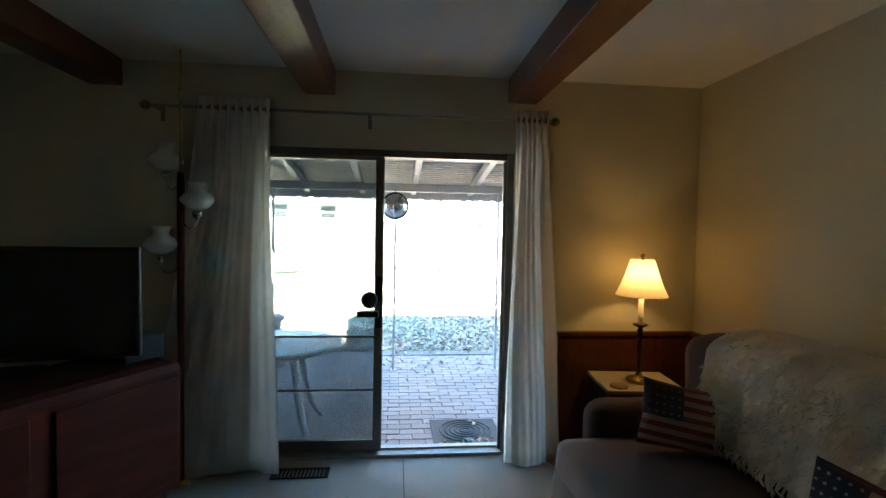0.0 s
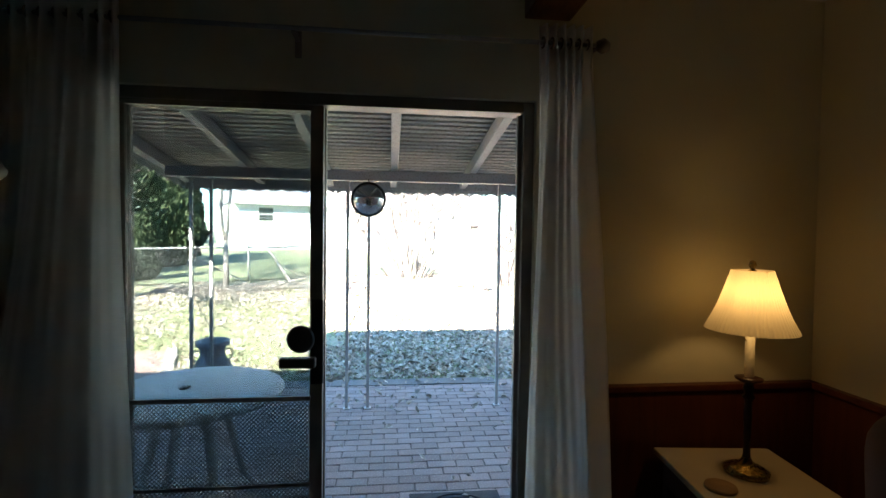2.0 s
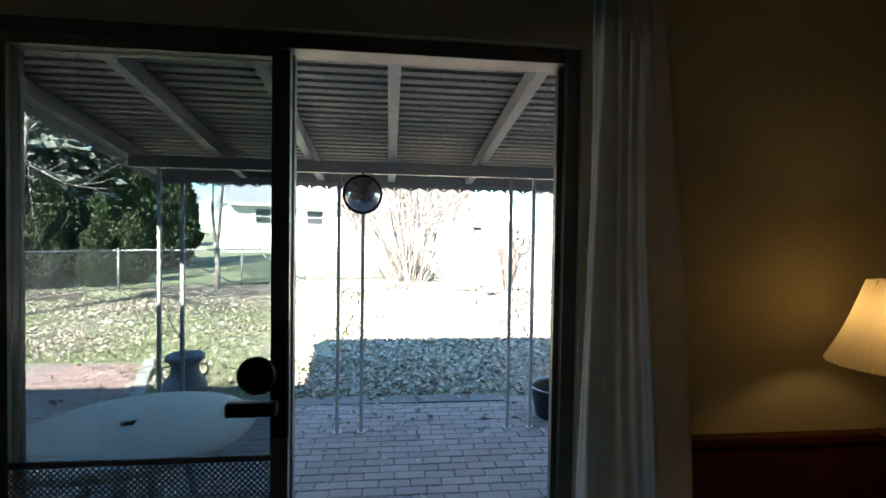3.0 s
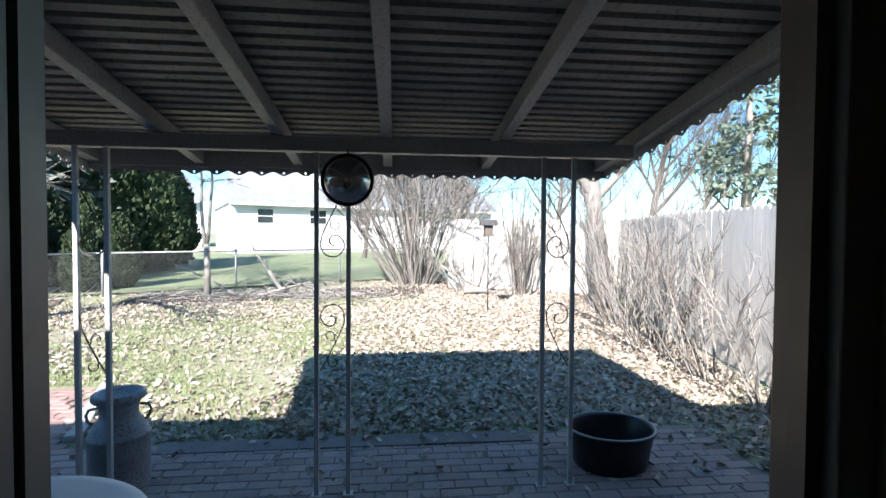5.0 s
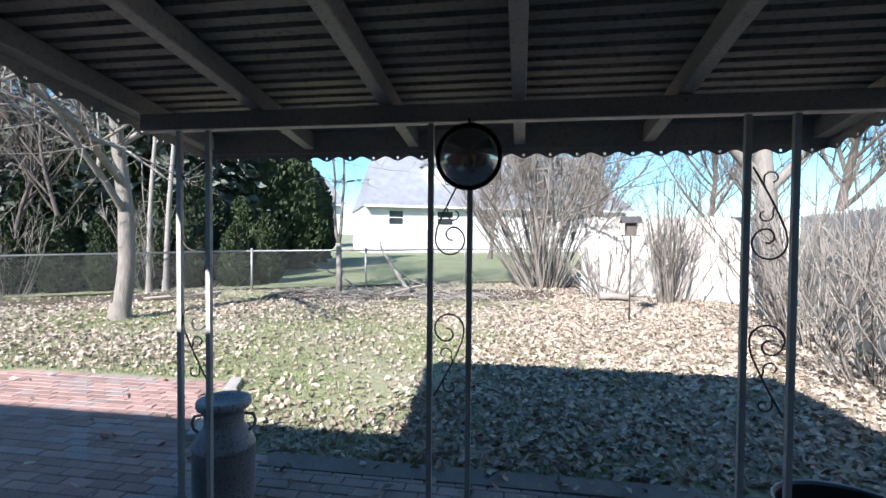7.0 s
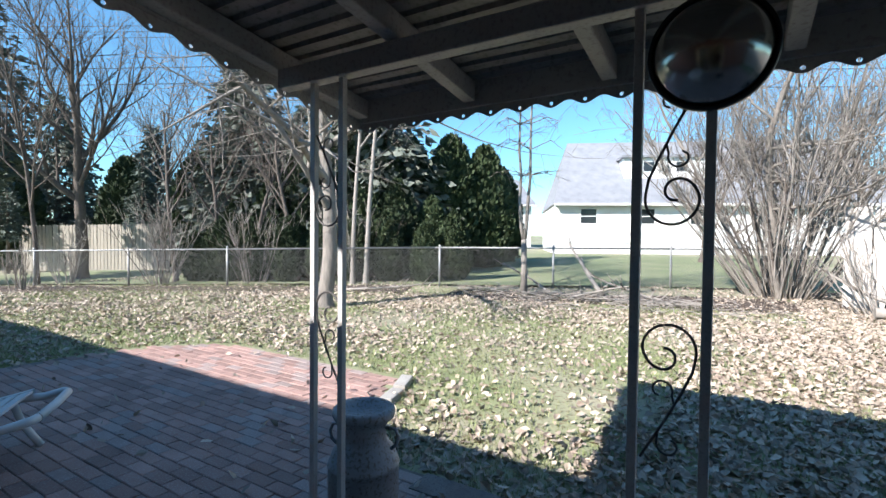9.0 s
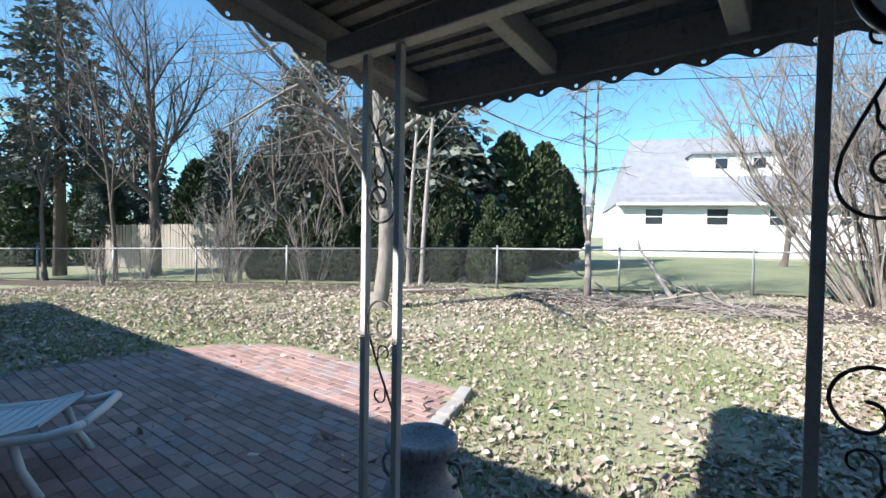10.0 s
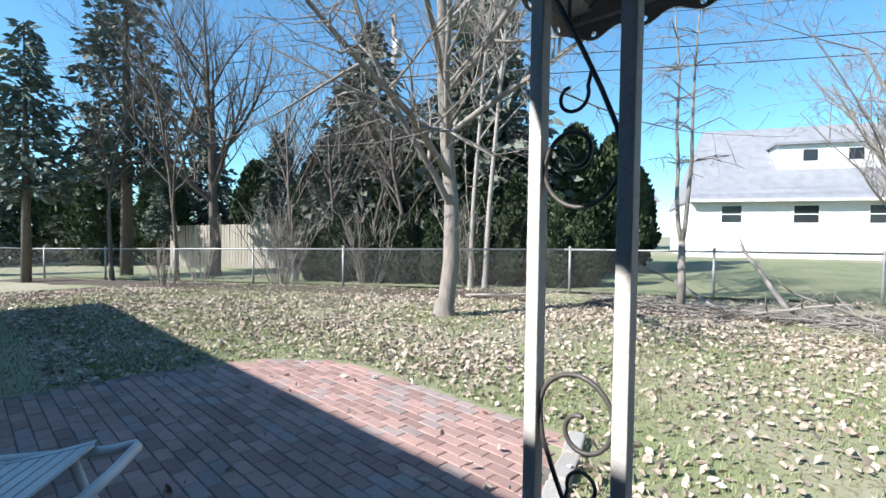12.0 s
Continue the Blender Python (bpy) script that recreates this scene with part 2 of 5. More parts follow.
structure("wall_east", Shape().box(2.5, 2.65, -3.2, 3.197, 0, CEIL + 0.08), wall_cream, "cream painted wall lit by the table lamp", "wall")
structure("wall_west", Shape().box(-3.35, -3.2, -3.2, 3.197, 0, CEIL + 0.08), wall_cream, "cream painted wall in deep shade", "wall")
structure("wall_south", Shape().box(-3.35, 2.65, -3.35, -3.2, 0, CEIL + 0.08), wall_cream, "plain cream wall closing the room", "wall")
# dark outer facing, added to keep bounce light off the shaded patio
ext = mat("outer_dark", (0.16, 0.085, 0.065), (0.10, 0.06, 0.05), 0.9, scale=6, fine=60, bump=0.4)
structure("wall_north_cladding", Shape().box(-13.7, DX0 - 0.06, 3.322, 3.38, -0.05, 2.7).box(DX1 + 0.12, 8.0, 3.322, 3.38, -0.05, 2.7).box(DX0 - 0.06, DX1 + 0.12, 3.322, 3.38, DTOP + 0.06, 2.7), ext, "dark facing added outside the house to cut bounce light", "wall")
s = Shape()
s.box(-13.7, 8.0, -9.2, -9.0, -0.05, 2.74).box(-13.7, -13.5, -9.0, 3.197, -0.05, 2.74).box(7.8, 8.0, -9.0, 3.197, -0.05, 2.74)
structure("wall_outer", s, siding_white, "white siding of the house's other outer walls", "wall")
s = Shape()
for y0, z0, y1, z1 in ((3.47, 2.76, -2.9, 4.9), (-2.9, 4.9, -9.4, 2.76)):
    s.add([(x, y, z + d) for d in (0, 0.08) for x, y, z in ((-14.0, y0, z0), (8.3, y0, z0), (8.3, y1, z1), (-14.0, y1, z1))],
          [(0, 3, 2, 1), (4, 5, 6, 7), (0, 1, 5, 4), (2, 3, 7, 6), (1, 2, 6, 5), (3, 0, 4, 7)])
structure("house_roof", s, shingle, "low shingled gable roof over the house", "roof")
for x in (-1.27, -0.02, 1.265):
    b = tagged(part("ceiling_beam", Shape().box(x - 0.095, x + 0.095, -3.19, 3.19, 2.5, CEIL - 0.002), beam_wood, bevel=0.006),
               "reddish brown varnished wooden ceiling beam", "beam", "ceiling beams", "structure")
s = Shape().box(1.55, 2.497, 3.17, 3.197, FLOOR, 0.99).box(1.54, 2.497, 3.155, 3.197, 0.99, 1.015)
structure("wainscot_north", s, panel_wood, "dark red-brown wood wainscot with a cap rail", "wainscot", 0.003)
s = Shape().box(2.472, 2.497, -3.1, 3.15, FLOOR, 0.99).box(2.457, 2.497, -3.1, 3.15, 0.99, 1.015)
structure("wainscot_east", s, panel_wood, "dark red-brown wood wainscot along the side wall", "wainscot", 0.003)

# ---- ground: one sheet to the horizon ----
def steps(lo, hi, d):
    return [lo + d * i for i in range(int((hi - lo) / d) + 1)]


gx = [-900, -400, -200, -120, -80, -60, -45, -35, -28] + steps(-24, 8, 0.4) + [10, 13, 17, 25, 40, 60, 100, 200, 400, 900]
gy = [-900, -300, -100, -50, -20, 0, 3] + steps(5, 21, 0.4) + [23, 26, 30, 36, 44, 56, 70, 100, 180, 400, 900]
gv = []
for x in gx:
    for y in gy:
        bumpy = 0.035 * noise.noise(Vector((x * 0.45, y * 0.45, 0))) if y > 8.6 or (x > -1.8 and y > 7.2) or x < -6.6 else 0
        gv.append((x, y, min(gz(x, y), 2.2) + bumpy))
nyy = len(gy)
gs = Shape().add(gv, [(i * nyy + j, (i + 1) * nyy + j, (i + 1) * nyy + j + 1, i * nyy + j + 1) for i in range(len(gx) - 1) for j in range(nyy - 1)], True)
structure("ground", gs, lawn, "patchy early-spring lawn with bare soil and thin grass", "lawn")

# ---- sliding door ----
door = tagged(new("sliding_door"), "bronze aluminium sliding glass door standing half open", "door")
door.location = (0, 0, 0)
s = Shape().box(DX0, DX0 + 0.045, 3.225, 3.315, FLOOR, DTOP)
part("jamb", s, bronze, door, bevel=0.003)
part("jamb", Shape().box(DX1 - 0.045, DX1, 3.225, 3.315, FLOOR, DTOP), bronze, door, bevel=0.003)
part("jamb_track", Shape().box(DX1 - 0.063, DX1 - 0.046, 3.245, 3.27, FLOOR + 0.02, DTOP - 0.05), bronze, door)
part("head", Shape().box(DX0 + 0.046, DX1 - 0.046, 3.225, 3.315, DTOP - 0.045, DTOP), bronze, door, bevel=0.003)
part("threshold", Shape().box(DX0 + 0.046, DX1 - 0.046, 3.2, 3.35, FLOOR - 0.03, FLOOR + 0.022).box(DX0 + 0.046, DX1 - 0.046, 3.275, 3.28, FLOOR + 0.022, FLOOR + 0.035), white_metal, door, "worn pale aluminium threshold", bevel=0.003)


def sash(y, x0, x1, st):
    p = part("door_panel", Shape().box(x0, x0 + st, y - 0.017, y + 0.017, FLOOR + 0.036, DTOP - 0.046).box(x1 - st, x1, y - 0.017, y + 0.017, FLOOR + 0.036, DTOP - 0.046)
             .box(x0 + st, x1 - st, y - 0.017, y + 0.017, FLOOR + 0.036, FLOOR + 0.10).box(x0 + st, x1 - st, y - 0.017, y + 0.017, DTOP - 0.066, DTOP - 0.046), bronze, door)
    g = part("pane", Shape().box(x0 + st, x1 - st, y - 0.003, y + 0.003, FLOOR + 0.10, DTOP - 0.066), glass_door, p)
    g.visible_shadow = False
    return p


fixed = sash(3.297, DX0 + 0.046, 0.385, 0.05)
slid = sash(3.256, DX0 + 0.052, 0.38, 0.05)
# lock and pull
part("lock_plate", Shape().box(0.335, 0.385, 3.222, 3.238, 1.03, 1.37), black_plastic, slid, bevel=0.006)
part("pull_handle", Shape().box(0.22, 0.36, 3.182, 3.223, 1.105, 1.145), black_plastic, slid, "black latch lever", bevel=0.008)
s = Shape().lathe([(0.0, -0.012), (0.045, -0.012), (0.055, 0.0), (0.045, 0.012), (0.0, 0.012)], 24)
part("lock_knob", s, black_plastic, slid, "round dark lock cover", at=pose(0.30, 3.21, 1.215, 90))
# perforated guard over the lower glass
g = part("guard_grille", Shape().box(DX0 + 0.10, 0.335, 3.228, 3.238, 0.966, 0.981).box(DX0 + 0.10, 0.335, 3.228, 3.238, 0.618, 0.63).box(DX0 + 0.10, 0.335, 3.228, 3.238, FLOOR + 0.10, FLOOR + 0.112), bronze, slid, "diamond wire guard over the lower glass")
wires = Shape()
gw, z0, z1 = 0.69, FLOOR + 0.112, 0.966
pitch = 0.0165
k = -int((z1 - z0) / pitch)
while k * pitch < gw:
    for sgn in (1, -1):
        a0, a1 = max(0.0, k * pitch), min(gw, k * pitch + (z1 - z0))
        if a1 - a0 > 0.002:
            u0, u1 = (a0, a1) if sgn > 0 else (gw - a0, gw - a1)
            za, zb = z0 + a0 - k * pitch, z0 + a1 - k * pitch
            xa, xb, h = DX0 + 0.10 + u0 * 1.0, DX0 + 0.10 + u1 * 1.0, 0.0022
            yy = 3.233 + 0.002 * sgn
            wires.add([(xa, yy, za - h), (xb, yy, zb - h), (xb, yy, zb + h), (xa, yy, za + h)], [(0, 1, 2, 3)])
    k += 1
ob = part("wire_mesh", wires, bronze, slid)
ob["kind"] = "stuff"

# ---- patio roof ----
SL = 0.142
RX0, RX1, RY0, RY1 = -1.42, 2.36, 3.385, 6.42


def rz(y):
    return 2.21 + SL * (5.77 - y)


roof = tagged(new("patio_roof"), "weathered white corrugated metal patio roof on slim posts", "patio roof")
RIB = [(0.0, 0.0), (0.030, 0.0), (0.037, 0.018), (0.062, 0.018), (0.069, 0.0)]
prof = []
y = RY0
while y < RY1 - 0.09:
    prof += [(y + a, rz(y + a) + 0.105 + b) for a, b in RIB]
    y += 0.09
prof.append((RY1, rz(RY1) + 0.105))
s = Shape()
vs = [(x, yy, z + d) for d in (0, 0.004) for x in (RX0, RX1) for yy, z in prof]
n = len(prof)
fs = [(i, n + i, n + i + 1, i + 1) for i in range(n - 1)] + [(2 * n + i, 2 * n + i + 1, 3 * n + i + 1, 3 * n + i) for i in range(n - 1)]
s.add(vs, fs)
part("roof_sheet", s, roof_metal, roof, "ribbed sheet with grey stains")


def sloped_bar(x0, x1, y0, y1, h, lift=0.0):
    return Shape().add([(x, yy, rz(yy) + lift + d) for x in (x0, x1) for yy in (y0, y1) for d in (0, h)],
                       [(0, 1, 3, 2), (4, 6, 7, 5), (0, 4, 5, 1), (2, 3, 7, 6), (0, 2, 6, 4), (1, 5, 7, 3)])


for x in (-0.66, 0.03, 0.68, 1.415):
    part("rafter", sloped_bar(x - 0.033, x + 0.033, RY0, RY1 - 0.03, 0.10), white_metal, roof, bevel=0.006)
for x in (RX0 + 0.05, RX1 - 0.05):
    part("side_beam", sloped_bar(x - 0.04, x + 0.04, RY0, RY1 - 0.03, 0.10), white_metal, roof, bevel=0.006)
part("header_beam", Shape().box(RX0 + 0.1, RX1 - 0.1, 5.735, 5.805, 2.115, 2.205), white_metal, roof, bevel=0.006)
part("front_beam", Shape().box(RX0 + 0.02, RX1 - 0.02, RY1 - 0.028, RY1 - 0.005, rz(RY1) - 0.02, rz(RY1) + 0.12), white_metal, roof, bevel=0.004)


def scallop(length, pitch=0.155):
    # hanging trim with a wavy lower edge and a punched hole at each drop
    bm = bmesh.new()
    n = int(length / pitch)
    p = length / n
    for k in range(n):
        x0 = k * p
        top = [(x0, 0.10), (x0 + p, 0.10)]
        low = [(x0 + p * i / 10, -0.028 * (0.5 - 0.5 * math.cos(2 * math.pi * i / 10))) for i in range(10, -1, -1)]
        ring = [bm.verts.new((a, 0, b)) for a, b in top + low]
        edges = [bm.edges.new((ring[i], ring[(i + 1) % len(ring)])) for i in range(len(ring))]
        hole = [bm.verts.new((x0 + p / 2 + 0.009 * math.cos(t * math.pi / 4), 0, -0.008 + 0.009 * math.sin(t * math.pi / 4))) for t in range(8)]
        edges += [bm.edges.new((hole[i], hole[(i + 1) % 8])) for i in range(8)]
        bmesh.ops.triangle_fill(bm, use_beauty=True, edges=edges)
    bmesh.ops.remove_doubles(bm, verts=bm.verts, dist=1e-5)
    me = bpy.data.meshes.new("scallop_trim")
    bm.to_mesh(me)
    bm.free()
    me.materials.append(white_metal)
    return me


EZ = rz(RY1) - 0.045
part("scallop_trim", scallop(RX1 - RX0), white_metal, roof, thick=0.003, at=pose(RX0, RY1, EZ))
slope = math.degrees(math.atan(SL))
for x in (RX0, RX1):
    part("scallop_trim", scallop((RY1 - RY0) / math.cos(math.radians(slope))), white_metal, roof, thick=0.003, at=Matrix.Translation((x, RY1, EZ)) @ Matrix.Rotation(math.radians(-slope), 4, "X") @ Matrix.Rotation(math.radians(-90), 4, "Z"))
    part("side_fascia", sloped_bar(x - 0.006, x + 0.006, RY0, RY1 - 0.03, 0.14, -0.01), white_metal, roof)


def scroll(width):
    # a slanting bar that ends in one wide curl, with a small S welded to its middle
    s = Shape()
    h = width / 2
    pts = [(-h, 0, 0.21), (-h * 0.55, 0, 0.15), (0, 0, 0.075), (h * 0.5, 0, 0.0), (h * 0.88, 0, -0.065)]
    for i in range(34):
        t = i / 33
        a = math.radians(12 - 450 * t)
        r = h if t < 0.42 else h * (1 - 0.75 * ((t - 0.42) / 0.58) ** 0.75)
        pts.append((r * math.cos(a) - 0.35 * (h - r), 0, -0.12 + 1.05 * r * math.sin(a) + 0.25 * (h - r)))
    s.tube(pts, 0.0045, 6)
    for start, c, a0, a1, k in (((-h * 0.35, 0.12), (0.004, 0.158), 190, -70, 0.032), ((h * 0.25, 0.04), (-0.018, 0.0), 20, -250, 0.031)):
        pts = [(start[0], 0, start[1])]
        for i in range(18):
            t = i / 17
            a = math.radians(a0 + (a1 - a0) * t)
            r = k * (1 - 0.5 * t * t)
            pts.append((c[0] + r * math.cos(a), 0, c[1] + r * math.sin(a)))
        s.tube(pts, 0.0036, 5)
    return s


SCROLL = None


def post_pair(xa, xb, flip=0):
    global SCROLL
    m = (xa + xb) / 2
    ob = thing("patio_post", pose(m, 5.77, 0), "painted wrought iron twin post with scrollwork holding the patio roof", "post", "patio posts")
    h = (xb - xa) / 2
    for sx in (-h, h):
        part("upright", Shape().box(sx - 0.0135, sx + 0.0135, -0.0135, 0.0135, 0.0, 2.114), post_paint, ob, bevel=0.002)
        part("foot_plate", Shape().box(sx - 0.03, sx + 0.03, -0.03, 0.03, 0.0, 0.008), post_paint, ob)
    if SCROLL is None:
        SCROLL = scroll(2 * h - 0.026).mesh("scroll", iron_paint)
    for z, turn in ((0.99, 180), (1.675, 0)):
        part("scroll", SCROLL, iron_paint, ob, "curled black iron scroll", at=pose(0, 0, z, 0, turn, flip))
    return ob


post_pair(-1.11, -0.939)
post_pair(0.259, 0.452, 180)
post_pair(1.678, 1.874)

# ---- fences ----
def along(points, step):
    out, carry = [], 0.0
    for (x0, y0), (x1, y1) in zip(points, points[1:]):
        d = math.hypot(x1 - x0, y1 - y0)
        t = carry
        while t < d:
            out.append((x0 + (x1 - x0) * t / d, y0 + (y1 - y0) * t / d, math.degrees(math.atan2(y1 - y0, x1 - x0))))
            t += step
        carry = t - d
    return out


WOOD_LINE = [(4.4, 3.6), (4.75, 7.3), (5.25, 10.3), (6.5, 14.6), (4.6, 15.6), (2.2, 16.3)]
wood_fence = tagged(new("wooden_fence"), "tall pale weathered board fence along the yard", "fence")
bs = Shape().add([(x, y, z) for y in (-0.009, 0.009) for x, z in ((-0.068, 0.03), (0.068, 0.03), (0.068, 1.94), (0.045, 1.98), (-0.045, 1.98), (-0.068, 1.94))],
                 [(0, 1, 2, 3, 4, 5), (11, 10, 9, 8, 7, 6)] + [(i, 6 + i, 6 + (i + 1) % 6, (i + 1) % 6) for i in range(6)])
board = bs.mesh("board", fence_wood)
for x, y, a in along(WOOD_LINE, 0.142):
    part("board", board, fence_wood, wood_fence, at=pose(x, y, gz(x, y) + random.uniform(-0.015, 0.015), 0, random.uniform(-0.5, 0.5), a))
for (x0, y0), (x1, y1) in zip(WOOD_LINE, WOOD_LINE[1:]):
    d, a = math.hypot(x1 - x0, y1 - y0), math.degrees(math.atan2(y1 - y0, x1 - x0))
    for z in (0.35, 1.0, 1.6):
        part("rail", Shape().box(0, d, -0.05, -0.012, z, z + 0.08), fence_wood, wood_fence, at=pose(x0, y0, gz(x0, y0), 0, -math.degrees(math.atan2(gz(x1, y1) - gz(x0, y0), d)), a))

LINK_LINE = [(-36.0, 0.7), (-23.0, 7.0), (-6.4, 15.0), (-0.9, 17.9), (2.2, 19.1)]
link_fence = tagged(new("chain_link_fence"), "grey galvanised chain-link fence across the back of the yard", "fence")
for x, y, a in along(LINK_LINE, 3.0):
    part("fence_post", Shape().tube([(0, 0, -0.05), (0, 0, 1.10)], 0.03, 10).lathe([(0.034, 1.08), (0.03, 1.12), (0.0, 1.135)], 10), galvanised, link_fence, at=pose(x, y, gz(x, y)))
wire = Shape()
for (x0, y0), (x1, y1) in zip(LINK_LINE, LINK_LINE[1:]):
    d = math.hypot(x1 - x0, y1 - y0)
    ux, uy = (x1 - x0) / d, (y1 - y0) / d
    za, zb = gz(x0, y0), gz(x1, y1)
    part("top_rail", Shape().tube([(x0, y0, za + 1.05), (x1, y1, zb + 1.05)], 0.022, 8), galvanised, link_fence)
    u = -0.98
    while u < d:
        for sg in (0, 1):
            a0, a1 = max(0, u), min(d, u + 0.98)
            if a1 > a0:
                h0, h1 = (a0 - u), (a1 - u)
                if sg:
                    h0, h1 = 0.98 - h0, 0.98 - h1
                w_ = 0.0028
                g0, g1 = za + (zb - za) * a0 / d + 0.05, za + (zb - za) * a1 / d + 0.05
                wire.add([(x0 + ux * (a0 - w_), y0 + uy * (a0 - w_), g0 + h0), (x0 + ux * (a0 + w_), y0 + uy * (a0 + w_), g0 + h0), (x0 + ux * (a1 + w_), y0 + uy * (a1 + w_), g1 + h1), (x0 + ux * (a1 - w_), y0 + uy * (a1 - w_), g1 + h1)], [(0, 1, 2, 3)])
        u += 0.08
ob = part("wire_mesh", wire, wire_grey, link_fence)
ob["kind"] = "stuff"

# ---- the room's things ----
cream_shade = cloth_mat("cream_shade", (0.80, 0.70, 0.50), (0.76, 0.66, 0.46), 0.6)
brass = mat("brass", (0.55, 0.40, 0.16), (0.42, 0.29, 0.10), 0.28, 0.9, scale=12, fine=90, bump=0.03)
ivory = mat("ivory_tube", (0.75, 0.68, 0.52), None, 0.5, scale=8, fine=80, bump=0.02)
sofa_cloth = mat("sofa_cloth", (0.085, 0.043, 0.036), (0.06, 0.03, 0.026), 0.95, scale=4, fine=300, bump=0.5, dist=0.003, sheen=0.05)
throw_wool = mat("throw_wool", (0.86, 0.79, 0.68), (0.78, 0.70, 0.59), 0.98, scale=14, fine=220, bump=0.9, dist=0.008, sheen=0.1)
navy = mat("navy_cloth", (0.035, 0.045, 0.075), (0.02, 0.028, 0.05), 0.9, scale=14, fine=260, bump=0.4)
stripe_red = mat("stripe_red", (0.26, 0.045, 0.045), (0.20, 0.035, 0.035), 0.9, scale=14, fine=260, bump=0.4)
stripe_cream = mat("stripe_cream", (0.58, 0.47, 0.38), (0.48, 0.38, 0.31), 0.9, scale=14, fine=260, bump=0.4)
table_top_mat = mat("table_top", (0.55, 0.46, 0.32), (0.48, 0.40, 0.28), 0.35, scale=4, fine=60, bump=0.05)
cork = mat("cork", (0.38, 0.24, 0.12), (0.28, 0.17, 0.08), 0.85, scale=30, fine=200, bump=0.3)
milk_glass = cloth_mat("milk_glass", (0.78, 0.76, 0.72), (0.74, 0.72, 0.69), 0.25)
milk_glass.node_tree.nodes["Principled BSDF"].inputs["Coat Weight"].default_value = 0.6
chrome = mat("chrome", (0.62, 0.60, 0.56), (0.5, 0.48, 0.45), 0.15, 1.0, scale=12, fine=90, bump=0.01)
screen_black = mat("screen_black", (0.006, 0.006, 0.007), None, 0.2, scale=3, fine=40, bump=0)
vent_brown = mat("vent_brown", (0.035, 0.03, 0.026), None, 0.5, 0.4, scale=9, fine=90, bump=0.03)

# curtains hang on one rod
rod = thing("curtain_rod", pose(0, 3.09, 2.37), "thin dark metal curtain rod above the sliding door", "curtain rod")
part("pole", Shape().tube([(-0.98, 0, 0), (1.44, 0, 0)], 0.0085, 10), galvanised, rod)
for x, lab in ((-1.0, "round finial"), (1.455, "round finial")):
    part("finial", Shape().lathe([(0, -0.03), (0.018, -0.024), (0.03, 0), (0.018, 0.024), (0, 0.03)], 14), bronze, rod, at=pose(x, 0, 0, 0, 90))
for x in (-0.95, 0.29, 1.43):
    part("bracket", Shape().box(x - 0.008, x + 0.008, 0.0, 0.108, -0.012, 0.004).box(x - 0.012, x + 0.012, 0.1, 0.108, -0.07, 0.03), bronze, rod)


def curtain(x0t, x1t, x0b, x1b, folds, seed, label):
    rnd = random.Random(seed)
    ph = [rnd.uniform(0, 6.28) for _ in range(4)]

    def fn(u, v):
        e = v ** 1.35
        x = (x0t + (x1t - x0t) * u) * (1 - e) + (x0b + (x1b - x0b) * u) * e
        pinch = math.exp(-v * 7)
        y = 3.085 + 0.020 * pinch * math.sin(2 * math.pi * folds * u) + (1 - pinch) * (0.013 * math.sin(2 * math.pi * folds * 0.45 * u + 0.6 * math.sin(2 * v + ph[0])) + 0.03 * math.sin(2 * math.pi * 1.6 * u + ph[1] + 1.2 * v) + 0.004 * math.sin(2 * math.pi * folds * 1.3 * u + ph[3]))
        x += 0.012 * math.sin(5 * v + ph[2] + 5 * u) * (1 - pinch)
        return (x, y - 0.05 * e, 2.435 - (2.435 - FLOOR - 0.012) * v)
    c = tagged(part("curtain", Shape().grid(120, 30, fn), curtain_cloth, thick=0.002), label, "curtain", "curtains")
    for i in range(int(folds)):
        u = (i + 0.5) / int(folds)
        s = Shape()
        pts = [(0.0, 0.019 * math.cos(k * math.pi / 8), 0.019 * math.sin(k * math.pi / 8)) for k in range(17)]
        s.tube(pts, 0.004, 5)
        part("grommet", s, bronze, c, "dark metal eyelet", at=pose(x0t + (x1t - x0t) * u, 3.09, 2.37))
    return c


curtain(-0.70, -0.295, -1.06, -0.225, 9, 1, "long off-white gathered curtain pulled aside beside the sliding door")
curtain(1.20, 1.41, 1.18, 1.52, 6, 2, "long off-white gathered curtain pushed against the lamp-lit wall")

# floor register
v = thing("floor_vent", pose(-0.09, 3.03, FLOOR), "dark slotted metal floor register set in the carpet", "vent")
part("frame", Shape().box(-0.17, 0.17, -0.06, -0.048, 0, 0.008).box(-0.17, 0.17, 0.048, 0.06, 0, 0.008).box(-0.17, -0.155, -0.048, 0.048, 0, 0.008).box(0.155, 0.17, -0.048, 0.048, 0, 0.008), vent_brown, v)
for i in range(14):
    part("slat", Shape().box(-0.15 + i * 0.0225, -0.138 + i * 0.0225, -0.048, 0.048, 0.001, 0.006), vent_brown, v)

# side table
T = thing("end_table", pose(1.96, 2.93, FLOOR, 0, 0, -6), "small dark end table with a pale top in the corner", "table")
part("tabletop", Shape().box(-0.24, 0.24, -0.20, 0.20, 0.555, 0.58), table_top_mat, T, "pale glossy top", bevel=0.006)
part("apron", Shape().box(-0.21, 0.21, -0.17, 0.17, 0.45, 0.554), dark_wood, T, bevel=0.003)
for sx in (-0.19, 0.19):
    for sy in (-0.15, 0.15):
        part("leg", Shape().box(sx - 0.02, sx + 0.02, sy - 0.02, sy + 0.02, 0, 0.45), dark_wood, T, bevel=0.003)
TZ = FLOOR + 0.58
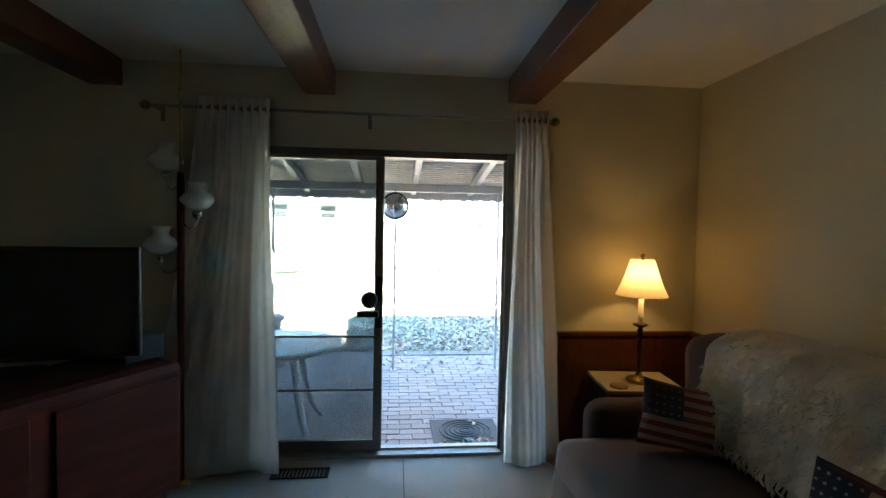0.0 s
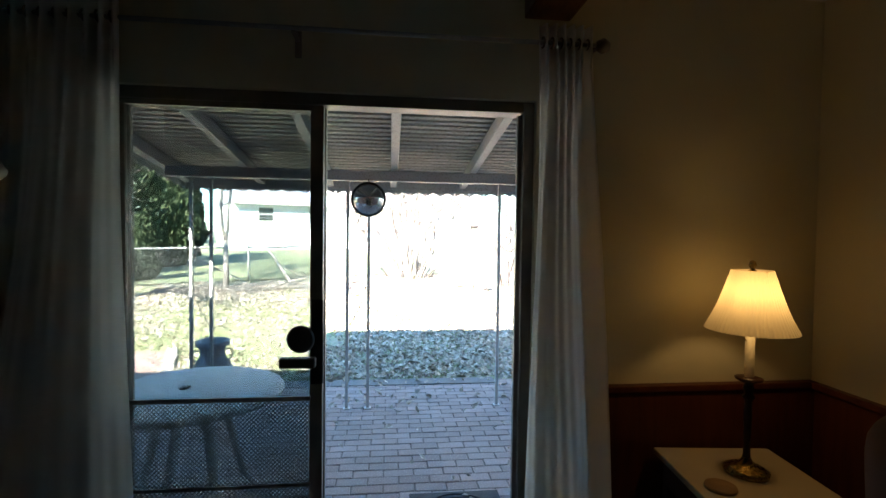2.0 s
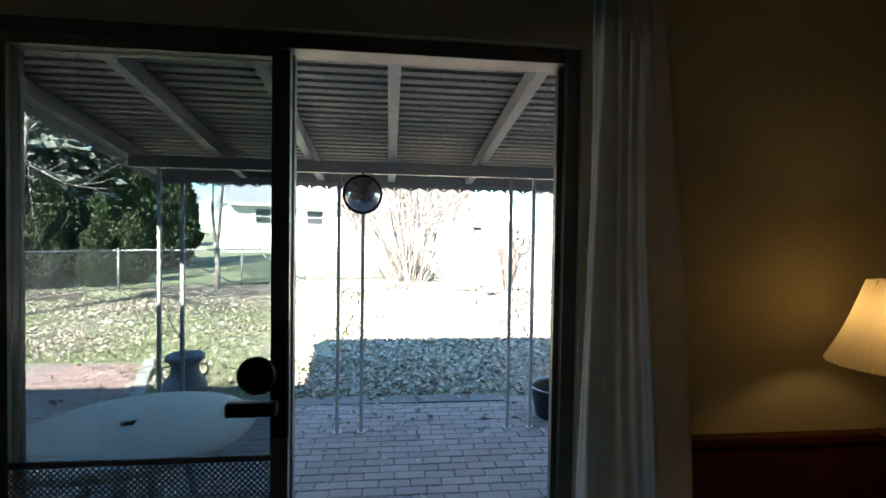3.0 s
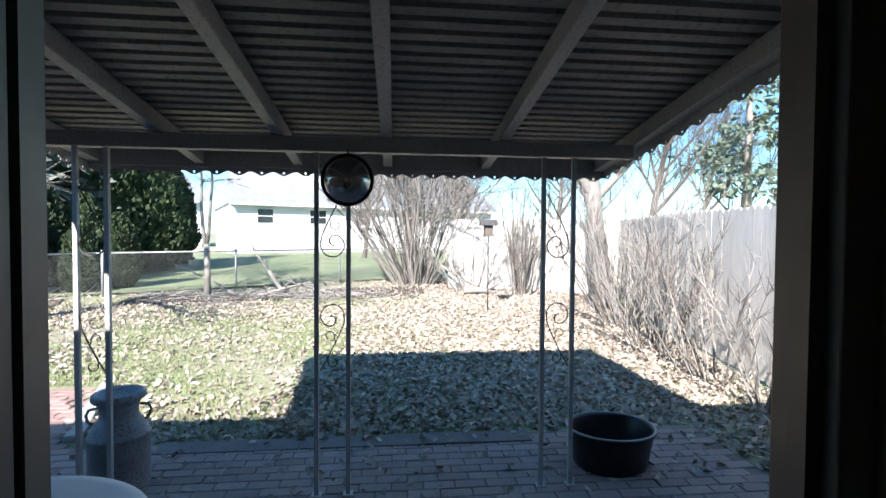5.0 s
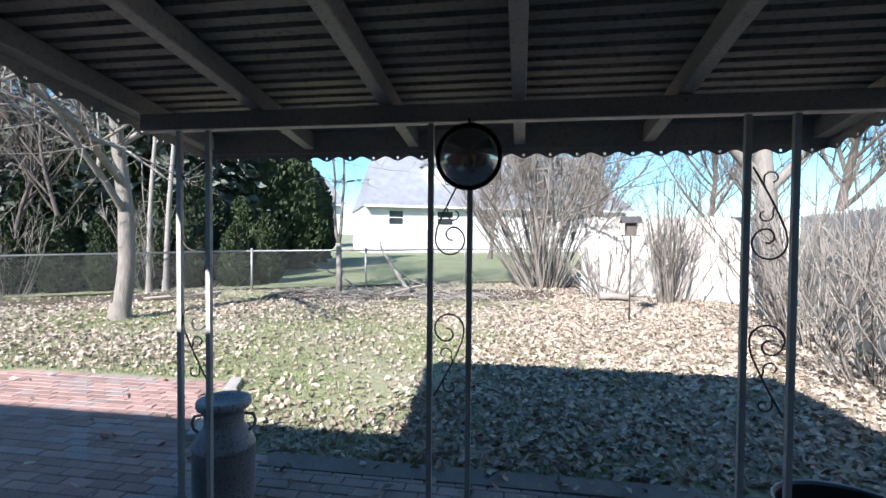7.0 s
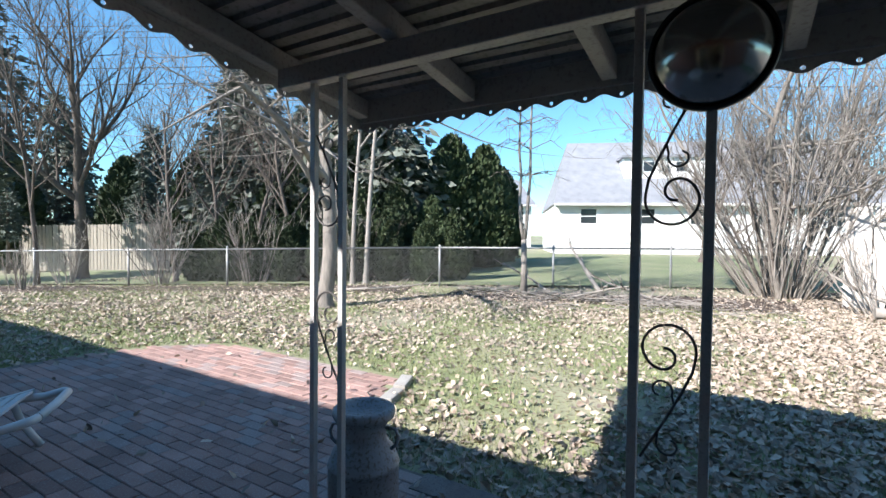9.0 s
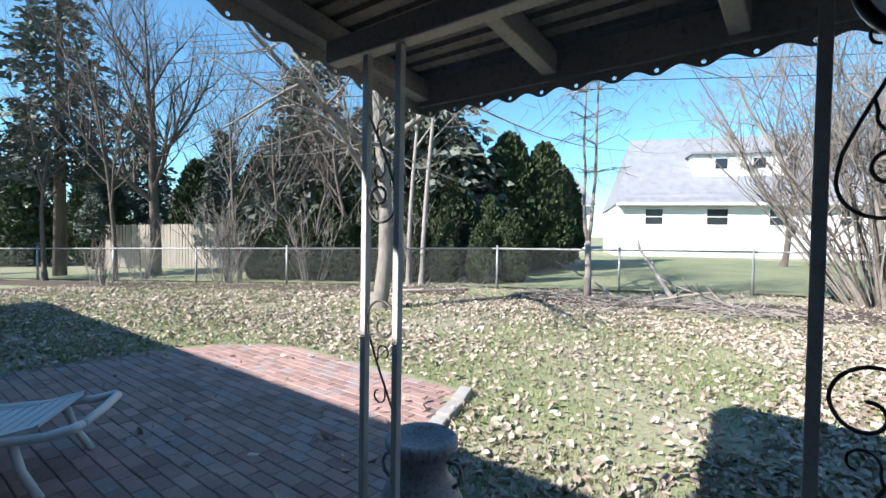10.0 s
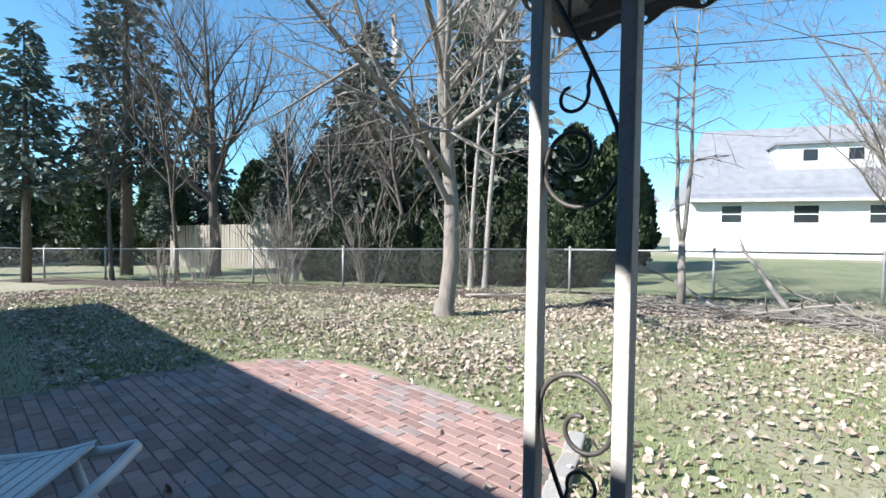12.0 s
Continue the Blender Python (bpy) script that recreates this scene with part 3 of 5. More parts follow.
L = thing("table_lamp", pose(1.975, 2.92, TZ), "lit brass candlestick lamp with a pleated cream shade", "lamp")
part("base", Shape().lathe([(0, 0), (0.075, 0), (0.078, 0.012), (0.06, 0.022), (0.03, 0.03), (0.018, 0.05), (0.014, 0.06)], 28), brass, L, "polished brass foot")
part("stem", Shape().lathe([(0.013, 0.055), (0.011, 0.12), (0.014, 0.20), (0.013, 0.27), (0.022, 0.285), (0.013, 0.30), (0.019, 0.318), (0.013, 0.335), (0.045, 0.35), (0.047, 0.357), (0.012, 0.36)], 20), dark_wood, L, "dark stem with brass rings")
part("candle_tube", Shape().lathe([(0.016, 0.36), (0.016, 0.51), (0.0, 0.51)], 16), ivory, L)
part("harp", Shape().tube([(0.045 * math.sin(a), 0, 0.62 + 0.135 * -math.cos(a)) for a in [math.pi * 2 * i / 24 for i in range(25)]], 0.0025, 5), brass, L)


def shade_fn(u, v):
    a = 2 * math.pi * u
    r = (0.152 * (1 - v) + 0.068 * v) * (1 - 0.06 * math.sin(math.pi * v)) * (1 + 0.010 * math.cos(60 * a))
    return (r * math.cos(a), r * math.sin(a), 0.535 + 0.222 * v)


part("shade", Shape().grid(360, 8, shade_fn), cream_shade, L, "pleated cream cloth shade")
part("finial", Shape().lathe([(0.004, 0.748), (0.02, 0.752), (0.006, 0.76), (0.014, 0.775), (0.009, 0.79), (0.0, 0.794)], 14).tube([(-0.07, 0, 0.75), (0.07, 0, 0.75)], 0.002, 5).tube([(0, -0.07, 0.75), (0, 0.07, 0.75)], 0.002, 5), brass, L)
tagged(part("coaster", Shape().lathe([(0, 0), (0.05, 0), (0.053, 0.006), (0.05, 0.012), (0, 0.012)], 24), cork, at=pose(1.80, 2.82, TZ)), "round brown cork coaster on the end table", "coaster")

# sofa
def soft(x0, x1, y0, y1, z0, z1, r=0.07, sag=0.0, n=10):
    # a rounded upholstered block
    bm = bmesh.new()
    bmesh.ops.create_cube(bm, size=1.0)
    bmesh.ops.subdivide_edges(bm, edges=bm.edges, cuts=n, use_grid_fill=True)
    c = Vector(((x0 + x1) / 2, (y0 + y1) / 2, (z0 + z1) / 2))
    hx, hy, hz = (x1 - x0) / 2, (y1 - y0) / 2, (z1 - z0) / 2
    rr = min(r, hx, hy, hz)
    for q in bm.verts:
        p = Vector((q.co.x * 2 * hx, q.co.y * 2 * hy, q.co.z * 2 * hz))
        core = Vector((max(-hx + rr, min(hx - rr, p.x)), max(-hy + rr, min(hy - rr, p.y)), max(-hz + rr, min(hz - rr, p.z))))
        d = p - core
        if d.length > 1e-6:
            p = core + d.normalized() * rr
        p += 0.010 * Vector((noise.noise((p + c) * 5), noise.noise((p + c) * 5 + Vector((7, 0, 0))), noise.noise((p + c) * 5 + Vector((0, 9, 0)))))
        if sag and p.z > 0:
            p.z -= sag * (1 - (p.x / hx) ** 2) * (1 - (p.y / hy) ** 2)
        q.co = p + c
    s = Shape()
    bm.verts.index_update()
    s.add([q.co[:] for q in bm.verts], [tuple(q.index for q in f.verts) for f in bm.faces], True)
    bm.free()
    return s


S = thing("sofa", pose(-0.09, 0.03, FLOOR), "brown fabric sofa with a draped seat cover, against the wall", "sofa")
part("base", soft(1.42, 2.48, 0.45, 2.55, 0.08, 0.34, 0.04), sofa_cloth, S)
part("seat", soft(1.34, 2.25, 0.62, 2.36, 0.30, 0.49, 0.07, -0.02, 14), sofa_cloth, S, "mauve-brown draped seat cushion")
part("backrest", soft(2.07, 2.53, 0.50, 2.52, 0.30, 0.99, 0.13, 0, 14), sofa_cloth, S)
part("arm", soft(1.55, 2.40, 2.33, 2.58, 0.10, 0.63, 0.11, 0, 12), sofa_cloth, S)
part("arm", soft(1.42, 2.40, 0.42, 0.67, 0.10, 0.70, 0.11, 0, 12), sofa_cloth, S)


def drape(u, v):
    # cover falling from the seat to the carpet
    y = 0.66 + 1.68 * u
    k = 0.022 * math.sin(30 * u) * v + 0.012 * math.sin(13 * u + 2) * v
    return (1.365 - 0.05 * v - k, y + 0.03 * v * math.sin(9 * u), 0.42 - 0.41 * v)


part("skirt", Shape().grid(90, 10, drape), sofa_cloth, S, "loose cover hanging over the front", thick=0.006)


def throw_fn(u, v):
    y = 0.30 + 1.88 * u
    w = v * 2.0
    ruff = 0.007 * math.sin(62 * u + 4 * v + 1.5 * math.sin(7 * u)) + 0.004 * math.sin(171 * u + 9 * v) + 0.03 * noise.noise(Vector((9 * u, 5 * v, 3)))
    if w < 0.42:
        t = w / 0.42
        x, z = 2.045 - 0.03 * (1 - t), 0.57 + 0.36 * t
    elif w < 1.0:
        t = (w - 0.42) / 0.58
        a = math.pi * (1 - t)
        x, z = 2.305 + 0.26 * math.cos(a), 0.94 + 0.10 * math.sin(a)
    else:
        t = (w - 1.0) / 1.0
        x, z = 2.565, 0.94 - 0.25 * t
    drop = (0.07 * math.sin(5 * u) + 0.10 * (1 - u)) * max(0.0, 0.35 - w)
    return (x - ruff, y, z - drop + 0.5 * ruff)


tagged(part("throw_blanket", Shape().grid(220, 50, throw_fn), throw_wool, thick=0.014, at=pose(-0.115, 0.03, FLOOR)), "cream knitted fringed throw spread over the sofa back", "blanket")
fr = Shape()
rnd = random.Random(5)
for i in range(190):
    u = i / 189
    x, y, z = throw_fn(u, 0.0)
    l = rnd.uniform(0.035, 0.07)
    fr.tube([(x, y, z + FLOOR + 0.01), (x - 0.012 + rnd.uniform(-.01, .01), y + rnd.uniform(-.012, .012), z + FLOOR - l * 0.5), (x - 0.005, y + rnd.uniform(-.02, .02), z + FLOOR - l)], [0.005, 0.005, 0.003], 5)
pile = Shape()
for i in range(3600):
    u, v = rnd.random(), 0.48 * rnd.random()
    p = Vector(throw_fn(u, v)) + Vector((0, 0, FLOOR))
    out = Vector((-0.8, 0.0, 0.6)) if v > 0.18 else Vector((-1.0, 0.0, 0.1))
    tip = out * rnd.uniform(0.012, 0.028) + Vector((rnd.gauss(0, 0.006), rnd.gauss(0, 0.012), rnd.gauss(-0.012, 0.008)))
    pile.tube([p, p + tip * 0.6, p + tip + Vector((0, 0, -0.008))], [0.0055, 0.005, 0.002], 4, caps=False)
for o in list(bpy.data.objects):
    if o.name == "throw_blanket":
        part("fringe", fr, throw_wool, o).matrix_basis = pose(0, 0, -FLOOR)
        tufts = part("wool_nap", pile, throw_wool, o, "fluffy wool pile")
        tufts.matrix_basis = pose(0, 0, -FLOOR)
        tufts["kind"] = "stuff"


def pillow_fn(w, h, d, side):
    def fn(u, v):
        a, b = 2 * u - 1, 2 * v - 1
        puff = d * ((1 - a * a) * (1 - b * b)) ** 0.42
        k = 1 - 0.08 * (1 - abs(a)) * abs(b) ** 3
        k2 = 1 - 0.08 * (1 - abs(b)) * abs(a) ** 3
        return (a * w * k2, side * puff, b * h * k)
    return fn


def flag_pillow(m, label):
    w, h, d = 0.18, 0.135, 0.065
    p = thing("flag_pillow", m, label, "pillow", "flag pillows")
    part("back", Shape().grid(20, 14, pillow_fn(w, h, d, 1)), stripe_red, p)
    fn = pillow_fn(w, h, d, -1)
    for i in range(13):
        s = Shape().grid(26, 2, lambda u, v, i=i: fn(u, (i + v) / 13))
        part("stripe", s, stripe_red if i % 2 == 0 else stripe_cream, p)
    part("canton", Shape().grid(12, 10, lambda u, v: tuple(Vector(fn(u * 0.42, 0.46 + 0.54 * v)) + Vector((0, -0.003, 0)))), navy, p, "navy corner")
    st = Shape()
    for i in range(5):
        for j in range(4):
            q = Vector(fn(0.05 + 0.08 * i, 0.53 + 0.12 * j))
            r = 0.007
            st.add([(q.x + (r if k % 2 == 0 else r * 0.42) * math.sin(k * math.pi / 5), q.y - 0.006, q.z + (r if k % 2 == 0 else r * 0.42) * math.cos(k * math.pi / 5)) for k in range(10)], [tuple(range(10))])
    o = part("stars", st, stripe_cream, p)
    o["kind"] = "stuff"
    return p


flag_pillow(pose(1.80, 2.17, FLOOR + 0.645, -16, 9, -16) @ Matrix.Scale(1.1, 4), "striped red and cream flag pillow leaning on the sofa arm")
flag_pillow(pose(1.86, 1.34, FLOOR + 0.64, -16, 8, -62), "dark starred flag pillow leaning on the sofa back")

# pole lamp
P = thing("pole_lamp", pose(-0.745, 2.95, FLOOR), "wooden tension pole lamp with white milk-glass shades", "lamp")
part("pole", Shape().tube([(0, 0, 0.0), (0, 0, 1.12)], 0.016, 12), red_wood, P)
part("wood_shaft", Shape().lathe([(0.0, 0.9), (0.018, 0.9), (0.02, 0.94), (0.02, 1.75), (0.016, 1.79), (0.0, 1.79)], 16), red_wood, P)
part("upper_pole", Shape().tube([(0, 0, 1.78), (0, 0, 2.2), (0, 0, 2.23), (0, 0, 2.28), (0, 0, 2.47)], [0.008, 0.008, 0.014, 0.007, 0.006], 12), brass, P)
part("base", Shape().lathe([(0, 0), (0.05, 0), (0.05, 0.01), (0.015, 0.03)], 16), brass, P)
for a, z in ((-12, 1.50), (160, 1.72), (190, 1.25)):
    arm = part("arm", Shape().tube([(0.018, 0, z), (0.05, 0, z - 0.025), (0.085, 0, z - 0.02), (0.10, 0, z + 0.01), (0.10, 0, z + 0.035)], 0.006, 8).lathe([(0.008, 0.03), (0.026, 0.04), (0.026, 0.075), (0.02, 0.08), (0, 0.08)], 14, at=(0.10, 0, z)), chrome, P, "curved brass arm", at=pose(0, 0, 0, 0, 0, a))
    part("shade", Shape().lathe([(0.02, 0.08), (0.055, 0.095), (0.085, 0.125), (0.088, 0.14), (0.07, 0.165), (0.045, 0.18), (0.038, 0.20), (0.045, 0.225), (0.055, 0.235)], 28, at=(0.10, 0, z)), milk_glass, arm, "white milk-glass shade", thick=0.003)

# television on a console
C = thing("tv_console", pose(-1.06, 2.15, FLOOR, 0, 0, 62), "dark reddish wooden console with a rounded front corner", "cabinet")
part("body", Shape().box(-0.62, 0.62, -0.22, 0.26, 0.18, 0.83), red_wood, C, bevel=0.05)
part("plinth", Shape().box(-0.56, 0.56, -0.16, 0.22, 0.0, 0.179), dark_wood, C)
for x in (-0.31, 0.31):
    part("door", Shape().box(x - 0.27, x + 0.27, -0.232, -0.218, 0.24, 0.76), red_wood, C, bevel=0.006)
TV = thing("television", pose(-1.28, 2.30, FLOOR + 0.83, 0, 0, 12), "large black flat-screen television, switched off", "television")
part("screen", Shape().box(-0.72, 0.60, -0.02, 0.02, 0.06, 0.56), black_plastic, TV, bevel=0.008)
part("glass", Shape().box(-0.70, 0.58, -0.024, -0.021, 0.08, 0.54), screen_black, TV)
part("stand", Shape().box(-0.3, 0.2, -0.09, 0.09, 0.0, 0.02).box(-0.09, 0.0, -0.015, 0.018, 0.02, 0.08), black_plastic, TV, bevel=0.004)
K = thing("media_box", pose(-0.86, 2.60, FLOOR + 0.83, 0, 0, 62), "black media player box on the console", "media player")
part("case", Shape().box(-0.10, 0.10, -0.15, 0.13, 0.008, 0.125), black_plastic, K, bevel=0.008)
for dx in (-0.08, 0.08):
    for dy in (-0.12, 0.10):
        part("foot", Shape().lathe([(0, 0), (0.012, 0), (0.012, 0.01), (0, 0.01)], 10, at=(dx, dy, 0)), black_plastic, K)

# ---- the patio's things ----
def milk_can(m):
    c = thing("milk_can", m, "old grey dented metal milk can standing beside the post", "milk can")
    part("body", Shape().lathe([(0, 0), (0.165, 0), (0.17, 0.012), (0.168, 0.03), (0.172, 0.05), (0.172, 0.33), (0.176, 0.335), (0.172, 0.345), (0.15, 0.40), (0.115, 0.445), (0.108, 0.47), (0.11, 0.52), (0.12, 0.545), (0.145, 0.56), (0.152, 0.575), (0.15, 0.60), (0.135, 0.61), (0.11, 0.60), (0.09, 0.575), (0.0, 0.568)], 36), can_metal, c)
    for sg in (-1, 1):
        part("handle", Shape().tube([(sg * 0.125, 0, 0.40 + 0.0), (sg * 0.165, 0, 0.435), (sg * 0.175, 0, 0.475), (sg * 0.16, 0, 0.51), (sg * 0.112, 0, 0.515)], 0.009, 8), can_metal, c, "curved side handle")
    return c


milk_can(pose(-1.01, 6.0, 0, 0, 0, 20))
t = thing("plant_tub", pose(2.27, 6.03, 0) @ Matrix.Diagonal((1, 1, 0.9, 1)), "low black oval planter tub, nearly empty, beside the post", "planter")
part("tub", Shape().lathe([(0, 0), (0.25, 0), (0.258, 0.02), (0.30, 0.27), (0.315, 0.275), (0.318, 0.295), (0.30, 0.30), (0.29, 0.28), (0.25, 0.04)], 40, sy=0.85), black_plastic, t)
part("rim_edge", Shape().tube([(0.309 * math.cos(a), 0.263 * math.sin(a), 0.298) for a in [6.2832 * i / 40 for i in range(41)]], 0.008, 6, caps=False), galvanised, t, "worn pale rim")
part("soil", Shape().grid(16, 16, lambda u, v: (0.255 * math.cos(6.2832 * u) * v, 0.215 * math.sin(6.2832 * u) * v, 0.06 + 0.02 * noise.noise(Vector((9 * math.cos(6.2832 * u) * v, 9 * math.sin(6.2832 * u) * v, 0))))), sand, t)

pt = thing("patio_table", pose(-0.47, 4.16, 0), "round white plastic patio table outside the glass", "table")
part("tabletop", Shape().lathe([(0, 0.70), (0.47, 0.70), (0.49, 0.69), (0.50, 0.705), (0.49, 0.722), (0.45, 0.726), (0, 0.728)], 48), white_plastic, pt)
for a in (45, 135, 225, 315):
    part("leg", Shape().tube([(0.12, 0, 0.70), (0.20, 0, 0.55), (0.24, 0, 0.35), (0.31, 0, 0.12), (0.40, 0, 0.0)], [0.045, 0.04, 0.035, 0.035, 0.035], 8, flat=0.5), white_plastic, pt, at=pose(0, 0, 0, 0, 0, a))
tagged(part("dark_clip", Shape().box(-0.025, 0.025, -0.012, 0.012, 0, 0.012).tube([(-0.03, 0, 0.008), (0.035, 0.006, 0.012)], 0.005, 6), black_plastic, at=pose(-0.52, 4.16, 0.728, 0, 0, 10)), "small dark clip lying on the patio table", "clip")

rubber = mat("mat_rubber", (0.035, 0.034, 0.036), (0.02, 0.02, 0.022), 0.8, scale=14, fine=120, bump=0.5)
dm = thing("door_mat", pose(1.06, 4.0, 0.0), "dark rubber doormat with raised rings on the bricks", "mat")
part("mat_base", Shape().box(-0.28, 0.28, -0.24, 0.24, 0.002, 0.012), rubber, dm, bevel=0.003)
for k in range(1, 6):
    part("ring", Shape().tube([(0.042 * k * math.cos(a), 0.042 * k * math.sin(a), 0.013) for a in [6.2832 * i / 32 for i in range(33)]], 0.006, 5), rubber, dm)

# convex mirror hanging at the middle post
mirror_skin = mat("mirror_skin", (0.46, 0.455, 0.44), (0.36, 0.355, 0.345), 0.17, 1.0, scale=5, fine=50, bump=0.01)
D = thing("convex_mirror", pose(0.448, 5.745, 1.945, 90), "round convex mirror with a dark rim on the post", "mirror")
part("rim", Shape().lathe([(0.148, 0.0), (0.158, 0.0), (0.160, 0.02), (0.156, 0.034), (0.148, 0.03)], 48), black_plastic, D)
part("back", Shape().lathe([(0.0, -0.004), (0.150, -0.004), (0.150, 0.006), (0, 0.006)], 48), black_plastic, D)
part("mirror_face", Shape().lathe([(0.149 * math.sin(a) / math.sin(1.1), 0.022 + 0.149 * (math.cos(a) - math.cos(1.1)) / math.sin(1.1)) for a in [1.1 * (1 - i / 14) for i in range(15)]], 48), mirror_skin, D, "weathered bulging mirror")
part("ring_hook", Shape().tube([(0, 0.155, 0.01), (0, 0.185, 0.01)], 0.005, 6), black_plastic, D)


def lounger(m):
    c = thing("sun_lounger", m, "white plastic slatted sun lounger standing on the brick patio", "lounger")
    for sy in (-0.31, 0.31):
        part("side_rail", Shape().tube([(-1.9, sy, 0.32), (-0.6, sy, 0.31), (-0.12, sy, 0.33), (0.0, sy * 0.96, 0.36), (0.03, sy * 0.8, 0.365)], 0.026, 10), white_plastic, c)
    part("end_rail", Shape().tube([(0.03, -0.25, 0.365), (0.045, 0, 0.37), (0.03, 0.25, 0.365)], 0.026, 10), white_plastic, c)
    def bed(x):
        return 0.325 + 0.03 * math.sin((x + 0.2) * 4.2) * min(1, (x + 1.9)) + (0.045 * max(0.0, (x + 0.55) / 0.4) if x > -0.55 else 0)
    for k in range(23):
        x0 = -1.88 + 0.075 * k
        part("slat", Shape().add([(x, y, bed(x) + h) for x in (x0, x0 + 0.031, x0 + 0.062) for y in (-0.27, 0.27) for h in (0, 0.016)],
                                 [(0, 4, 6, 2), (4, 8, 10, 6), (1, 3, 7, 5), (5, 7, 11, 9), (0, 2, 3, 1), (8, 9, 11, 10), (0, 1, 5, 4), (4, 5, 9, 8), (2, 6, 7, 3), (6, 10, 11, 7)]), white_plastic, c)
    for sy in (-0.285, 0.285):
        part("bed_edge", Shape().add([(-1.88 + 0.19 * k, sy + d, bed(-1.88 + 0.19 * k) + h) for k in range(10) for d in (-0.022, 0.022) for h in (-0.012, 0.020)],
                                     [f for k in range(9) for f in ((4 * k, 4 * k + 4, 4 * k + 6, 4 * k + 2), (4 * k + 1, 4 * k + 3, 4 * k + 7, 4 * k + 5), (4 * k, 4 * k + 1, 4 * k + 5, 4 * k + 4), (4 * k + 2, 4 * k + 6, 4 * k + 7, 4 * k + 3))]), white_plastic, c)
    for x in (-0.28, -1.55):
        for sy in (-0.29, 0.29):
            part("leg", Shape().tube([(x, sy, 0.31), (x + 0.05, sy * 1.04, 0.15), (x + 0.14, sy * 1.08, 0.0)], 0.024, 8), white_plastic, c)
    return c


lounger(pose(-3.12, 5.46, 0, 0, 0, 54))
# raised concrete edging along the brick terrace
for k, (x, y) in enumerate(((-2.20, 7.93), (-2.07, 7.58), (-1.95, 7.24), (-1.82, 6.90))):
    tagged(part("edging_stone", Shape().box(-0.06, 0.06, -0.165, 0.165, -0.06, 0.055 - 0.008 * k), concrete, at=pose(x, y, 0, 1.5 * (-1) ** k, 2, 20 + 2 * (-1) ** k), bevel=0.012),
           "rough grey concrete edging block beside the brick terrace", "edging stone", "edging stones")

slab_dark = mat("slab_dark", (0.20, 0.185, 0.175), (0.13, 0.12, 0.115), 0.9, scale=6, fine=90, bump=0.4, c=(0.10, 0.09, 0.08))
for k, (x0, x1) in enumerate(((-1.05, 0.02), (0.03, 0.95), (0.96, 1.82))):
    tagged(part("edging_slab", Shape().box(x0, x1, 6.43, 6.63, -0.05, 0.006 + 0.003 * k), slab_dark, bevel=0.004), "flat weathered dark concrete edging slab at the patio's lawn side", "edging slab", "edging slabs")

# ---- trees and shrubs ----
def twig_tree(seed, height, trunk_r, spread=0.5, levels=4, kids=(6, 5, 4, 3), first=0.3, up=0.25, lean=(0, 0), tips=0.004, wiggle=0.10, thin=0.62):
    rnd = random.Random(seed)
    trunk, crown = Shape(), Shape()

    def grow(p, d, length, r, lev):
        n = 7 if lev == 0 else 5 if lev == 1 else 4 if lev == 2 else 3
        pts, rad = [p.copy()], [r]
        q = d.copy()
        for i in range(n):
            q = (q + Vector((rnd.gauss(0, wiggle), rnd.gauss(0, wiggle), rnd.gauss(0, wiggle) + (up * 0.35 if lev else 0.05)))).normalized()
            p = p + q * length / n
            pts.append(p.copy())
            rad.append(max(tips, r * (1 - thin * (i + 1) / n)))
        (trunk if lev == 0 else crown).tube(pts, rad, 10 if lev == 0 else 6 if lev == 1 else 4 if lev == 2 else 3, caps=False)
        if lev >= levels:
            return
        nk = kids[min(lev, len(kids) - 1)]
        for k in range(nk):
            t = (first if lev == 0 else 0.2) + (1 - (first if lev == 0 else 0.2)) * (k + rnd.random()) / nk
            i = min(n - 1, int(t * n))
            base = pts[i].lerp(pts[i + 1], t * n - i)
            ax = q.orthogonal().normalized()
            ax = Matrix.Rotation(rnd.uniform(0, 6.283), 3, q) @ ax
            nd = (q + ax * rnd.uniform(0.7, 1.3) * spread * 2 + Vector((0, 0, up))).normalized()
            grow(base, nd, length * rnd.uniform(0.42, 0.68) * (1.1 - 0.45 * t), rad[i] * rnd.uniform(0.45, 0.65), lev + 1)
        if lev > 0:
            grow(pts[-1], q, length * 0.5, rad[-1], lev + 1)

    grow(Vector((0, 0, -0.05)), Vector((lean[0], lean[1], 1)).normalized(), height * 0.62, trunk_r, 0)
    # flare where the trunk meets the ground
    trunk.lathe([(trunk_r * 1.5, -0.03), (trunk_r * 1.18, 0.10), (trunk_r * 1.0, 0.32)], 10)
    return trunk, crown


def plant(name, shapes, m, label, category, group="", mats=(None, None)):
    ob = thing(name, m, label, category, group)
    for nm, sh, mt in zip(("trunk", "crown"), shapes, mats):
        part(nm, sh, mt, ob)
    return ob


